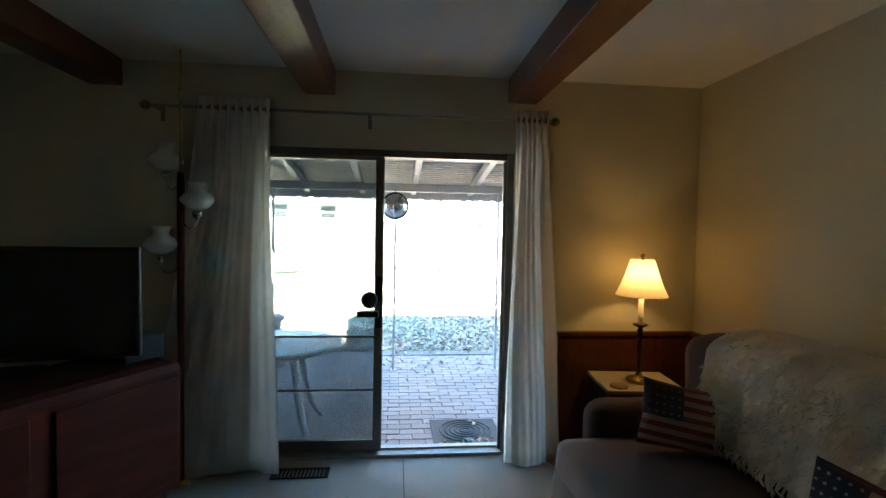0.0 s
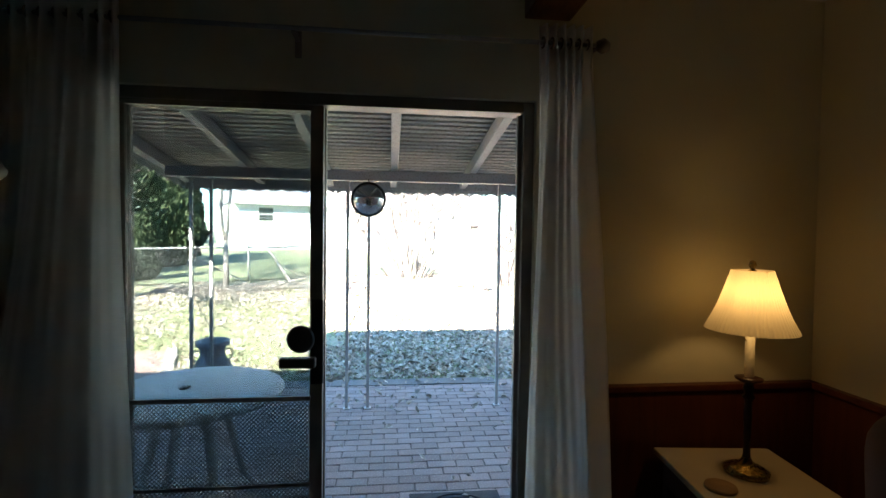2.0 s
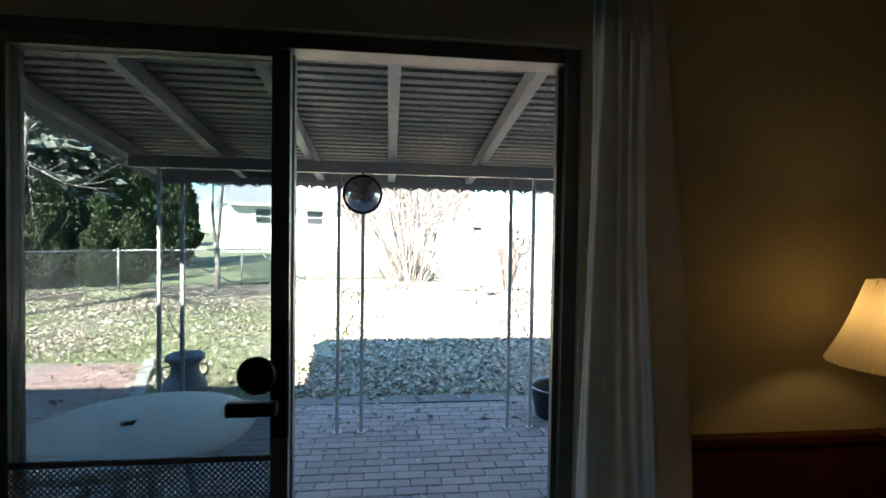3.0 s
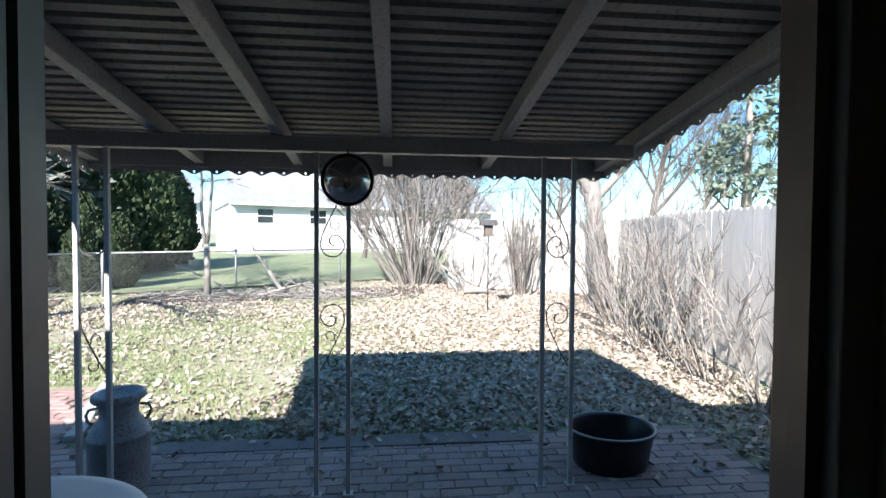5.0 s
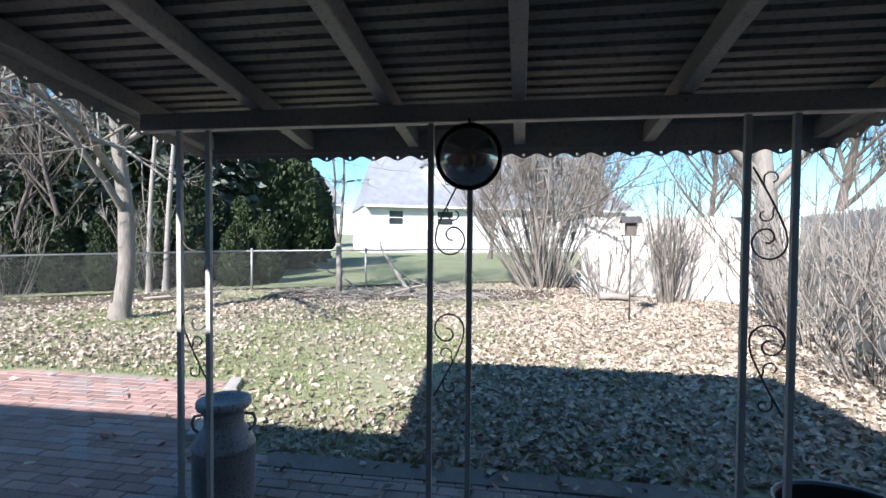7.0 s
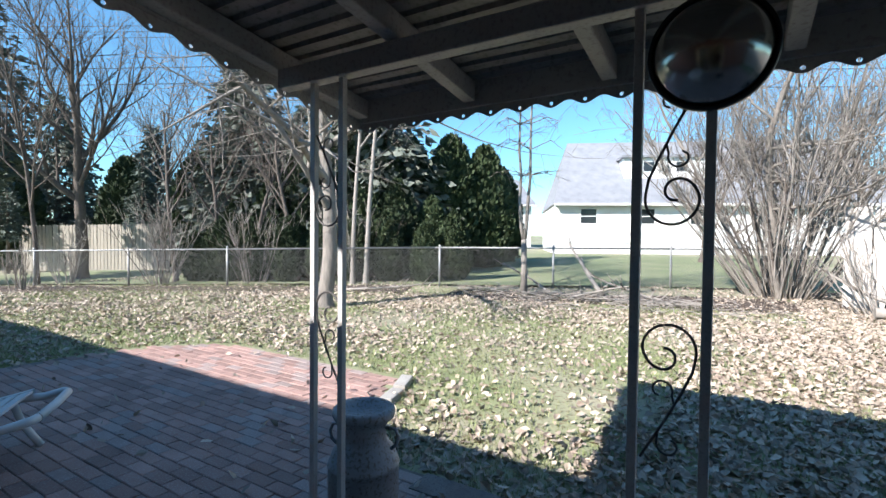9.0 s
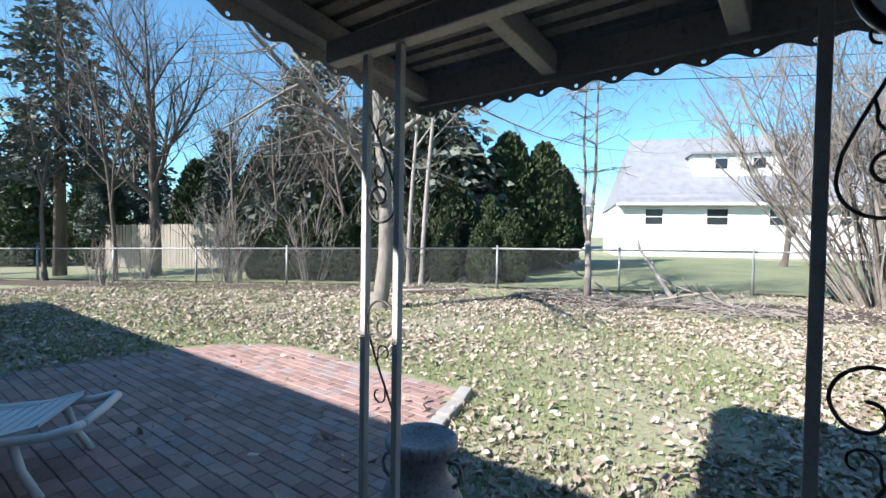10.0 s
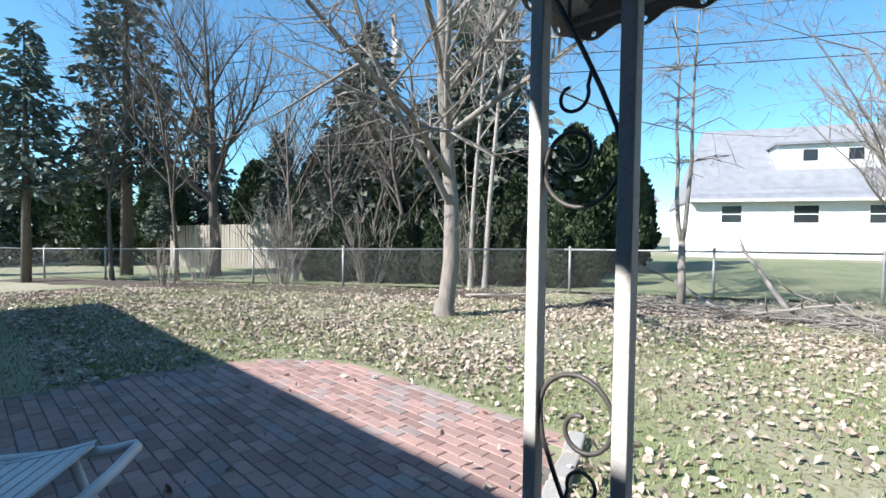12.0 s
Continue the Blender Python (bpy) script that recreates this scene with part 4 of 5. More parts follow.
def conifer(seed, height, width, bare=0.18, layers=26, per=9, clump=16, droop=0.35, size=0.16):
    rnd = random.Random(seed)
    trunk, crown = Shape(), Shape()
    trunk.tube([(0, 0, -0.05), (0.03, 0.02, height * 0.5), (0, 0, height)], [height * 0.014 + 0.03, height * 0.009 + 0.02, 0.01], 8)
    for i in range(layers):
        t = i / (layers - 1)
        z = height * (bare + (0.985 - bare) * t)
        reach = width * (1 - t) ** 0.8 * (0.55 + 0.45 * min(1, t * 5)) + 0.06
        for k in range(max(3, int(per * (1 - 0.5 * t)))):
            a = rnd.uniform(0, 6.2832)
            l = reach * rnd.uniform(0.55, 1.12)
            dz = -droop * l * rnd.uniform(0.4, 1.2)
            end = Vector((l * math.cos(a), l * math.sin(a), z + dz))
            mid = Vector((l * 0.5 * math.cos(a), l * 0.5 * math.sin(a), z + dz * 0.25))
            trunk.tube([(0, 0, z), mid, end], [0.018, 0.012, 0.004], 3, caps=False)
            for c in range(int(clump * (0.35 + l / max(width, 0.1)))):
                s_ = rnd.uniform(0.22, 1.05)
                p = (mid.lerp(end, (s_ - 0.5) * 2) if s_ > 0.5 else Vector((0, 0, z)).lerp(mid, s_ * 2))
                p = p + Vector((rnd.gauss(0, 0.10), rnd.gauss(0, 0.10), rnd.gauss(-0.05, 0.07))) * (0.4 + 0.6 * width / 2)
                d = Vector((math.cos(a) + rnd.gauss(0, 0.6), math.sin(a) + rnd.gauss(0, 0.6), rnd.gauss(-0.35, 0.4))).normalized()
                w_ = d.cross(Vector((rnd.gauss(0, 1), rnd.gauss(0, 1), rnd.gauss(0, 1)))).normalized()
                L_ = size * rnd.uniform(0.6, 1.5)
                crown.add([p - w_ * L_ * 0.16, p + d * L_ * 0.5 - w_ * L_ * 0.22, p + d * L_, p + d * L_ * 0.5 + w_ * L_ * 0.22], [(0, 1, 2, 3)])
    return trunk, crown


def cedar(seed, height, width, n=5200):
    rnd = random.Random(seed)
    trunk, crown = Shape(), Shape()
    trunk.tube([(0, 0, -0.05), (0, 0, height * 0.9)], [0.12, 0.02], 8)

    def rad(t):
        return width * (min(1, 0.55 + t * 2.2)) * (1 - t ** 2.6) ** 0.7

    crown.grid(18, 14, lambda u, v: (0.8 * rad(v) * math.cos(6.2832 * u) * (1 + 0.2 * noise.noise(Vector((3 * math.cos(6.28 * u), 3 * math.sin(6.28 * u), 6 * v + seed)))), 0.8 * rad(v) * math.sin(6.2832 * u), 0.1 + v * height * 0.95))
    for i in range(n):
        t = rnd.random() ** 1.1
        a = rnd.uniform(0, 6.2832)
        lump = 1 + 0.22 * noise.noise(Vector((2.2 * math.cos(a), 2.2 * math.sin(a), t * height * 1.1 + seed)))
        r = rad(t) * lump * rnd.uniform(0.8, 1.06)
        p = Vector((r * math.cos(a), r * math.sin(a), 0.1 + t * height))
        d = Vector((math.cos(a) * 0.5 + rnd.gauss(0, .3), math.sin(a) * 0.5 + rnd.gauss(0, .3), 0.9 + rnd.gauss(0, .3))).normalized()
        w_ = d.cross(Vector((math.cos(a + rnd.gauss(0, 1)), math.sin(a + rnd.gauss(0, 1)), 0.2))).normalized()
        L_ = rnd.uniform(0.14, 0.34)
        crown.add([p - w_ * L_ * 0.2, p + d * L_ * 0.55 - w_ * L_ * 0.3, p + d * L_, p + d * L_ * 0.55 + w_ * L_ * 0.3], [(0, 1, 2, 3)])
    return trunk, crown


def at(x, y, s=1.0, rot=0.0):
    return pose(x, y, gz(x, y), 0, 0, rot) @ Matrix.Scale(s, 4)


def stand(ob, x, y, s=1.0, rot=0.0):
    c = copy_thing(ob, pose(x, y, gz(x, y), 0, 0, rot))
    c.scale = (s, s, s)
    return c


# the big bare tree on the lawn
plant("bare_tree", twig_tree(14, 11.5, 0.155, 0.78, 4, (12, 7, 5, 4), 0.26, 0.12, (-0.03, 0.0), wiggle=0.08), at(-6.37, 10.95), "bare grey-barked tree with wide low limbs on the lawn", "tree", mats=(bark_grey, bark_grey))
# the vase-shaped tree by the far fence
vase = plant("vase_tree", twig_tree(23, 11.5, 0.20, 0.60, 4, (11, 7, 5, 4), 0.34, 0.34, (0.06, 0.03), wiggle=0.07), at(-18.3, 11.5), "bare vase-shaped tree with upright fine branches", "tree", mats=(bark_dark, bark_dark))
for i, (x, y, sd, h, r) in enumerate(((-8.6, 14.2, 31, 8.5, 0.07), (-8.25, 14.35, 32, 9.0, 0.075))):
    plant("slender_tree", twig_tree(sd, h * 1.35, r, 0.42, 3, (11, 5, 3), 0.52, 0.05, (0.012 * (-1) ** (i + 1), 0.01), wiggle=0.025, tips=0.003), at(x, y), "slender pale-barked young tree with drooping twigs", "tree", "slender trees", (twig_pale, twig_pale))
for i, (x, y, sd, h) in enumerate(((-17.4, 10.0, 41, 8.0), (-14.2, 12.4, 42, 7.0), (-13.2, 13.0, 43, 6.0), (-19.2, 8.6, 44, 7.5), (-12.0, 13.6, 45, 5.5), (-10.6, 14.0, 46, 6.0))):
    plant("thin_tree", twig_tree(sd, h * 1.2, 0.075, 0.40, 3, (10, 5, 4), 0.4, 0.12, (0.07 * (-1) ** i, -0.05), wiggle=0.06), at(x, y), "thin dark leaning bare tree at the yard's edge", "tree", "thin trees", (bark_dark, bark_dark))
# young tree whose single stem forks above head height of the fence
rf_ = random.Random(35)
fork_trunk, fork_crown = Shape(), Shape()
fork_trunk.tube([(0, 0, -0.05), (0.01, 0.0, 0.5), (-0.01, 0.01, 1.3)], [0.085, 0.07, 0.062], 10)
for side in (-1, 1):
    pts = [Vector((-0.01, 0.01, 1.25))]
    for k in range(9):
        pts.append(Vector((side * (0.05 + 0.022 * k + 0.03 * math.sin(k)) + rf_.gauss(0, 0.015), rf_.gauss(0, 0.03), 1.6 + 0.58 * k)))
    fork_trunk.tube(pts, [0.048 - 0.0045 * k for k in range(10)], 8)
    for k in range(34):
        b = pts[rf_.randint(3, 9)]
        a_, l_ = rf_.uniform(0, 6.283), rf_.uniform(0.35, 1.1)
        d_ = Vector((math.cos(a_), math.sin(a_), rf_.uniform(0.1, 0.5)))
        m_ = b + d_ * l_ * 0.55
        e_ = m_ + Vector((d_.x * 0.4, d_.y * 0.4, rf_.uniform(-0.35, 0.1))) * l_
        fork_crown.tube([b, m_, e_], [0.012, 0.008, 0.004], 4, caps=False)
        for q in range(4):
            f_ = m_.lerp(e_, rf_.random())
            fork_crown.tube([f_, f_ + Vector((rf_.gauss(0, 0.16), rf_.gauss(0, 0.16), rf_.gauss(-0.12, 0.1)))], [0.005, 0.003], 3, caps=False)
plant("slender_tree", (fork_trunk, fork_crown), at(-3.66, 14.5), "thin forked young tree near the chain-link fence", "tree", "slender trees", (bark_grey, bark_grey))
# right-hand tree by the board fence
rt = plant("old_tree", twig_tree(52, 10.0, 0.24, 0.5, 4, (6, 5, 4, 3), 0.3, 0.2, (-0.02, 0.05)), at(5.55, 13.6), "thick grey trunk with broken limbs beside the board fence", "tree", mats=(bark_grey, bark_grey))

plant("arching_tree", twig_tree(77, 10.5, 0.09, 0.95, 4, (11, 7, 5, 4), 0.2, 0.10, (-0.25, -0.12), wiggle=0.11, tips=0.004), at(1.3, 17.2), "small bare tree with arching grey twigs by the fence", "tree", mats=(bark_grey, bark_grey))
plant("arching_tree", twig_tree(78, 9.0, 0.06, 0.8, 4, (11, 7, 5, 4), 0.15, 0.10, (-0.6, -0.15), wiggle=0.10, tips=0.004), at(1.0, 17.4), "low leaning bare tree with long arching grey limbs", "tree", mats=(bark_grey, bark_grey))
# spruces and hedges
sp1 = plant("spruce", conifer(61, 13.5, 2.3, 0.27, 34, 11, 19, 0.40, 0.30), at(-21.0, 9.4), "tall dark green spruce with drooping branches", "tree", "spruces", (bark_dark, spruce_green))
sp2 = plant("spruce", conifer(62, 8.2, 1.6, 0.36, 26, 10, 19, 0.35, 0.27), at(-20.6, 6.6), "dark green spruce with a bare lower trunk", "tree", "spruces", (bark_dark, spruce_green))
sp3 = plant("spruce", conifer(63, 9.0, 3.2, 0.07, 32, 14, 28, 0.5, 0.32), at(-14.8, 15.6), "shaggy blue-green spruce behind the fence", "tree", "spruces", (bark_dark, spruce_blue))
stand(sp3, -11.6, 18.2, 1.25, 80)
stand(sp3, -18.0, 17.0, 0.95, 200)
for x, y, s, r in ((-22.5, 15.5, 0.62, 10), (-25.0, 11.5, 0.5, 70), (-16.5, 19.5, 0.9, 140), (-13.0, 20.5, 0.85, 260), (-34.0, 14.0, 0.7, 33)):
    stand(sp2, x, y, s, r)
stand(sp1, -34.0, 6.5, 0.5, 90)
stand(sp2, -27.0, 3.0, 0.7, 20)
for x, y, s, r in ((-34.0, 6.0, 0.95, 10), (-31.5, 10.5, 0.9, 100), (-30.0, 15.0, 1.0, 200), (-27.5, 18.5, 0.85, 300), (-25.0, 22.5, 0.95, 50), (-21.0, 24.5, 0.9, 150)):
    stand(sp3, x, y, s, r)
pine_green = mat("pine_green", (0.16, 0.21, 0.15), (0.10, 0.14, 0.095), 0.7, scale=3, fine=40, bump=0, spread=0.3, c=(0.22, 0.24, 0.17))
plant("pine", conifer(64, 11.5, 3.4, 0.3, 20, 6, 26, 0.15, 0.34), at(14.2, 20.0), "tall open pale green pine beyond the board fence", "tree", mats=(bark_grey, pine_green))
ce = plant("arborvitae", cedar(71, 5.0, 1.25), at(-9.2, 20.5), "dense dark green columnar arborvitae, low copies stand in for shade", "shrub", "arborvitae row", (bark_dark, cedar_green))
for x, y, s, r in ((-10.6, 19.6, 1.0, 50), (-11.8, 18.6, 0.92, 110), (-8.2, 21.4, 0.93, 200), (-13.3, 18.8, 0.9, 300), (-15.6, 19.5, 0.86, 20)):
    stand(ce, x, y, s, r)
for i in range(13):
    a = i / 12
    x, y = -42 + 22 * a, -4 + 26 * a
    stand(ce, x + 1.5 * math.sin(7 * i), y + 1.2 * math.cos(5 * i), 0.8 + 0.25 * math.sin(3 * i) ** 2, 40 * i)
for x, y, s, r in ((-14.5, 17.2, 1.08, 15), (-13.0, 16.5, 0.95, 80), (-12.1, 17.4, 1.04, 140), (-11.0, 18.1, 1.0, 220), (-16.0, 16.0, 1.05, 290), (-17.6, 15.2, 0.9, 33)):
    stand(ce, x, y, s, r)
# two low dark rows, added in place of the shade under the trees
for i in range(16):
    stand(ce, -13.6 + 0.46 * i, 12.7 + 0.235 * i + 0.35 * math.sin(3 * i), 0.30 + 0.10 * math.sin(7 * i) ** 2, 51 * i)
for i in range(9):
    stand(ce, -14.6 + 0.8 * i, 14.4 + 0.36 * i + 0.4 * math.sin(5 * i), 0.46 + 0.16 * math.sin(7 * i) ** 2, 77 * i)
for i in range(9):
    x, y = -22 + 1.6 * i, 20.5 + 0.5 * i
    stand(ce, x, y + 1.0 * math.sin(4 * i), 0.75 + 0.2 * math.sin(5 * i) ** 2, 67 * i)
for x, y, s in ((-29, 20, 0.95), (-24, 24, 1.0), (-19, 27, 0.9), (6, 34, 0.9), (12, 30, 0.85), (17, 24, 0.8), (0, 44, 1.0), (4, 26, 0.7), (8, 24, 0.75), (-1, 30, 0.7), (10.5, 21, 0.9), (20, 32, 1.0), (24, 24, 1.0)):
    stand(vase, x, y, s, 37 * x)


def stems(seed, n, height, spread, r=0.014, base=0.35):
    rnd = random.Random(seed)
    out = []
    for i in range(n):
        s = Shape()
        out.append(s)
        a, k = rnd.uniform(0, 6.283), rnd.random() ** 0.7
        p = Vector((base * k * math.cos(a), base * k * math.sin(a), -0.03))
        d = Vector((spread * k * math.cos(a), spread * k * math.sin(a), 1)).normalized()
        h = height * rnd.uniform(0.55, 1.05)
        pts = [p.copy()]
        for j in range(6):
            d = (d + Vector((rnd.gauss(0, .07), rnd.gauss(0, .07), 0.03))).normalized()
            p = p + d * h / 6
            pts.append(p.copy())
        rr = r * rnd.uniform(0.5, 1.3)
        s.tube(pts, [rr * (1 - 0.12 * j) for j in range(7)], 4, caps=False)
        for q in range(rnd.randint(6, 11)):
            j = rnd.randint(2, 5)
            e = (d + Vector((rnd.gauss(0, .5), rnd.gauss(0, .5), rnd.gauss(.1, .2)))).normalized()
            b, l = pts[j], h * rnd.uniform(0.12, 0.3)
            m1 = b + e * l * 0.5 + Vector((0, 0, 0.02))
            e2 = (e + Vector((rnd.gauss(0, .3), rnd.gauss(0, .3), .15))).normalized()
            s.tube([b, m1, m1 + e2 * l * 0.5], [rr * 0.5, rr * 0.4, rr * 0.25], 3, caps=False)
    return out


def shrub(seed, x, y, n, h, sp, r=0.014, base=0.35, label="bare twiggy shrub with pale and dark thin stems"):
    o = thing("bare_shrub", at(x, y), label, "shrub", "bare shrubs")
    for k, sh in enumerate(stems(seed, n, h, sp, r, base)):
        part("stem", sh, (twig_pale, bark_grey, bark_dark, twig_pale, bark_grey)[k % 5], o)
    return o


shrub(81, 1.35, 17.6, 95, 6.0, 0.8, 0.024, 0.7, "large many-stemmed bare shrub at the back of the yard")
shrub(82, 4.45, 9.2, 34, 2.6, 0.7)
shrub(83, 4.75, 10.8, 36, 2.9, 0.75)
shrub(84, 5.35, 12.3, 34, 3.2, 0.6)
shrub(85, 4.4, 7.9, 20, 2.2, 0.7)
shrub(93, 4.3, 7.0, 20, 1.9, 0.9)
shrub(86, 4.0, 14.9, 40, 3.0, 0.6, 0.018)
shrub(87, -8.9, 14.6, 34, 2.4, 0.6)
shrub(88, -11.6, 13.2, 34, 2.6, 0.5)
shrub(89, -13.8, 11.8, 40, 3.0, 0.5)
shrub(90, -16.0, 9.2, 16, 1.4, 0.5)
shrub(91, -16.8, 10.6, 22, 2.0, 0.5)
shrub(92, 2.7, 15.3, 20, 2.2, 0.7)

# fallen limbs and a brush heap by the back fence
def limb(seed, x, y, length, r, rot, z=0.06, tilt=4, label="fallen pale dead limb lying in the leaves"):
    rnd = random.Random(seed)
    s = Shape()
    p, d, pts = Vector((0, 0, 0)), Vector((1, 0, math.tan(radians(tilt)))).normalized(), [Vector((0, 0, 0))]
    for i in range(8):
        d = (d + Vector((0, rnd.gauss(0, .12), rnd.gauss(0, .05)))).normalized()
        p = p + d * length / 8
        pts.append(p.copy())
    s.tube(pts, [r * (1 - 0.08 * i) for i in range(9)], 8)
    for j in (2, 4, 5, 7):
        e = Vector((0.6, rnd.choice((-1, 1)) * 0.7, 0.35 + rnd.random() * 0.4)).normalized()
        s.tube([pts[j], pts[j] + e * length * 0.14, pts[j] + e * length * 0.27 + Vector((0, 0, 0.04))], [r * 0.45, r * 0.35, r * 0.2], 5)
    return tagged(part("fallen_limb", s, twig_pale, at=pose(x, y, gz(x, y) + z, 0, 0, rot)), label, "branch", "fallen limbs")


limb(1, -2.1, 15.3, 1.45, 0.06, 170, 0.05, 55, "broken pale limb standing at a slant in brush")
limb(2, -1.6, 14.3, 1.5, 0.035, 25)
limb(3, -2.6, 14.6, 1.7, 0.028, -35, 0.06, 8)
limb(4, -3.2, 15.0, 1.5, 0.035, 160, 0.05, 25)
limb(5, 2.5, 15.0, 2.6, 0.09, 12, 0.12, 5, "dark fallen log among leaves at the fence")
limb(6, 3.2, 15.3, 1.8, 0.05, 150, 0.08, 25)
limb(7, -7.6, 12.9, 2.2, 0.03, 20)
limb(8, -0.8, 14.9, 1.6, 0.03, 200, 0.05, 10)
brush = Shape()
rnd = random.Random(17)
for i in range(260):
    x, y = rnd.gauss(-1.8, 1.5), rnd.gauss(14.6, 0.6)
    a, l = rnd.uniform(0, 6.283), rnd.uniform(0.3, 1.0)
    z = gz(x, y) + rnd.uniform(0.0, 0.12)
    brush.tube([(x, y, z), (x + l * .5 * math.cos(a), y + l * .5 * math.sin(a), z + rnd.uniform(0, .1)), (x + l * math.cos(a + .2), y + l * math.sin(a + .2), z + rnd.uniform(-.02, .12))], [0.009, 0.007, 0.003], 4, caps=False)
tagged(part("brush_heap", brush, twig_pale), "scattered heap of thin dry twigs on bare soil", "brush", kind="stuff")

# bird feeder on its pole by the fence
bf = thing("bird_feeder", pose(2.62, 12.4, gz(2.62, 12.4)), "small dark roofed bird feeder on a thin pole", "bird feeder")
part("pole", Shape().tube([(0, 0, -0.05), (0, 0, 1.55)], 0.014, 8), iron_paint, bf)
part("tray", Shape().box(-0.14, 0.14, -0.12, 0.12, 1.55, 1.57), iron_paint, bf)
part("hopper", Shape().box(-0.085, 0.085, -0.075, 0.075, 1.572, 1.78), bark_dark, bf, bevel=0.006)
part("roof", Shape().add([(-0.17, -0.15, 1.78), (0.17, -0.15, 1.78), (0.17, 0.15, 1.78), (-0.17, 0.15, 1.78), (-0.17, 0, 1.90), (0.17, 0, 1.90)], [(0, 1, 5, 4), (2, 3, 4, 5), (1, 2, 5), (3, 0, 4), (3, 2, 1, 0)]), iron_paint, bf)

# ---- neighbours ----
def far_window(parent, x, z, w, h, y=-0.03):
    wdw = part("window", Shape().box(x - w / 2 - 0.07, x + w / 2 + 0.07, y - 0.02, 0.0, z - 0.07, z).box(x - w / 2 - 0.07, x + w / 2 + 0.07, y - 0.02, 0, z + h, z + h + 0.07).box(x - w / 2 - 0.07, x - w / 2, y - 0.02, 0, z, z + h).box(x + w / 2, x + w / 2 + 0.07, y - 0.02, 0, z, z + h).box(x - w / 2, x + w / 2, y - 0.015, 0, z + h / 2 - 0.025, z + h / 2 + 0.025), siding_white, parent)
    part("pane", Shape().box(x - w / 2, x + w / 2, y + 0.005, y + 0.012, z, z + h), glass_far, wdw)


def house(m, length, depth, eave, ridge, wins, label, dormer=None):
    h = thing("neighbour_house", m, label, "house", "neighbouring houses")
    s = Shape().add([(x, y, z) for x in (0, length) for y, z in ((0, -0.3), (0, eave), (depth / 2, eave + 0.02), (depth, eave), (depth, -0.3))], [(0, 1, 2, 3, 4), (9, 8, 7, 6, 5), (0, 5, 6, 1), (3, 8, 9, 4), (1, 6, 7, 2), (2, 7, 8, 3)])
    wl = part("wall", s, siding_white, h, "white lapped siding")
    k = 0
    while 0.2 + 0.2 * k < eave - 0.1:
        z = 0.1 + 0.2 * k
        part("siding_board", Shape().add([(0.0, -0.004, z), (length, -0.004, z), (length, -0.022, z), (0, -0.022, z), (0, -0.004, z + 0.19), (length, -0.004, z + 0.19)], [(3, 2, 5, 4), (0, 1, 2, 3)]), siding_white, wl)
        k += 1
    sl = (ridge - eave) / (depth / 2)
    rf = Shape()
    hip = 0.07 * length
    rf.add([(-0.1, -0.45, eave - 0.45 * sl + 0.1), (-0.1, depth + 0.45, eave - 0.45 * sl + 0.1), (hip - 0.1, depth / 2, ridge + 0.1), (length + 0.4, -0.45, eave - 0.45 * sl + 0.1), (length + 0.4, depth + 0.45, eave - 0.45 * sl + 0.1), (length + 0.4 - hip, depth / 2, ridge + 0.1)], [(0, 2, 1), (3, 4, 5)])
    for y0, y1, z0, z1 in ((-0.45, depth / 2, eave - 0.45 * sl, ridge), (depth + 0.45, depth / 2, eave - 0.45 * sl, ridge)):
        rf.add([(x, y, z + d) for d in (0.04, 0.18) for x, y, z in ((-0.1, y0, z0), (length + 0.4, y0, z0), (length + 0.4 - hip, y1, z1), (-0.1 + hip, y1, z1))], [(0, 1, 2, 3), (7, 6, 5, 4), (0, 4, 5, 1), (1, 5, 6, 2), (2, 6, 7, 3), (3, 7, 4, 0)])
    part("roof", rf, shingle, h, "grey shingle roof")
    part("gutter", Shape().box(-0.1, length + 0.4, -0.56, -0.46, eave - 0.45 * sl, eave - 0.45 * sl + 0.14), siding_white, h)
    for x, z, w, hh in wins:
        far_window(h, x, z, w, hh)
    if dormer:
        x0, x1, yy, z0, z1 = dormer
        d = part("dormer", Shape().box(x0, x1, yy, yy + 3.0, z0, z1), siding_white, h, "white shed dormer")
        part("dormer_roof", Shape().box(x0 - 0.2, x1 + 0.2, yy - 0.25, yy + 3.2, z1, z1 + 0.15), shingle, d)
        for xx in (x0 + 0.3 * (x1 - x0), x0 + 0.7 * (x1 - x0)):
            part("pane", Shape().box(xx - 0.35, xx + 0.35, yy - 0.02, yy - 0.005, z0 + 0.75, z0 + 1.4), glass_far, d)
    return h


yaw = 24.0
house(pose(-10.1, 35.6, 0.42, 0, 0, yaw), 21.0, 11.0, 3.55, 8.2, [(2.2, 2.0, 1.0, 0.95), (5.8, 2.0, 1.15, 0.95), (9.2, 2.0, 1.15, 0.95), (12.8, 2.0, 1.0, 0.95), (17.5, 1.9, 1.2, 1.1)],
      "white sided house with a grey roof and a dormer", (4.8, 10.2, 1.7, 4.9, 6.6))
house(pose(-23.5, 46.0, 0.5, 0, 0, 40), 7.5, 9.0, 4.4, 7.2, [(4.5, 2.6, 0.9, 1.2)], "small pale grey house behind the arborvitae")

# board fence of the far neighbour; its shade is put into the darker tan
fence_tan_shaded = mat("fence_tan_shaded", (0.36, 0.325, 0.27), (0.24, 0.215, 0.18), 0.9, scale=4, fine=60, stretch=(8, 8, 0.7), bump=0.3, spread=0.2)
shaded_board = bs.mesh("board", fence_tan_shaded)
nf = tagged(new("neighbour_fence"), "long tan weathered board fence, shade in its colour, beyond the chain-link", "fence")
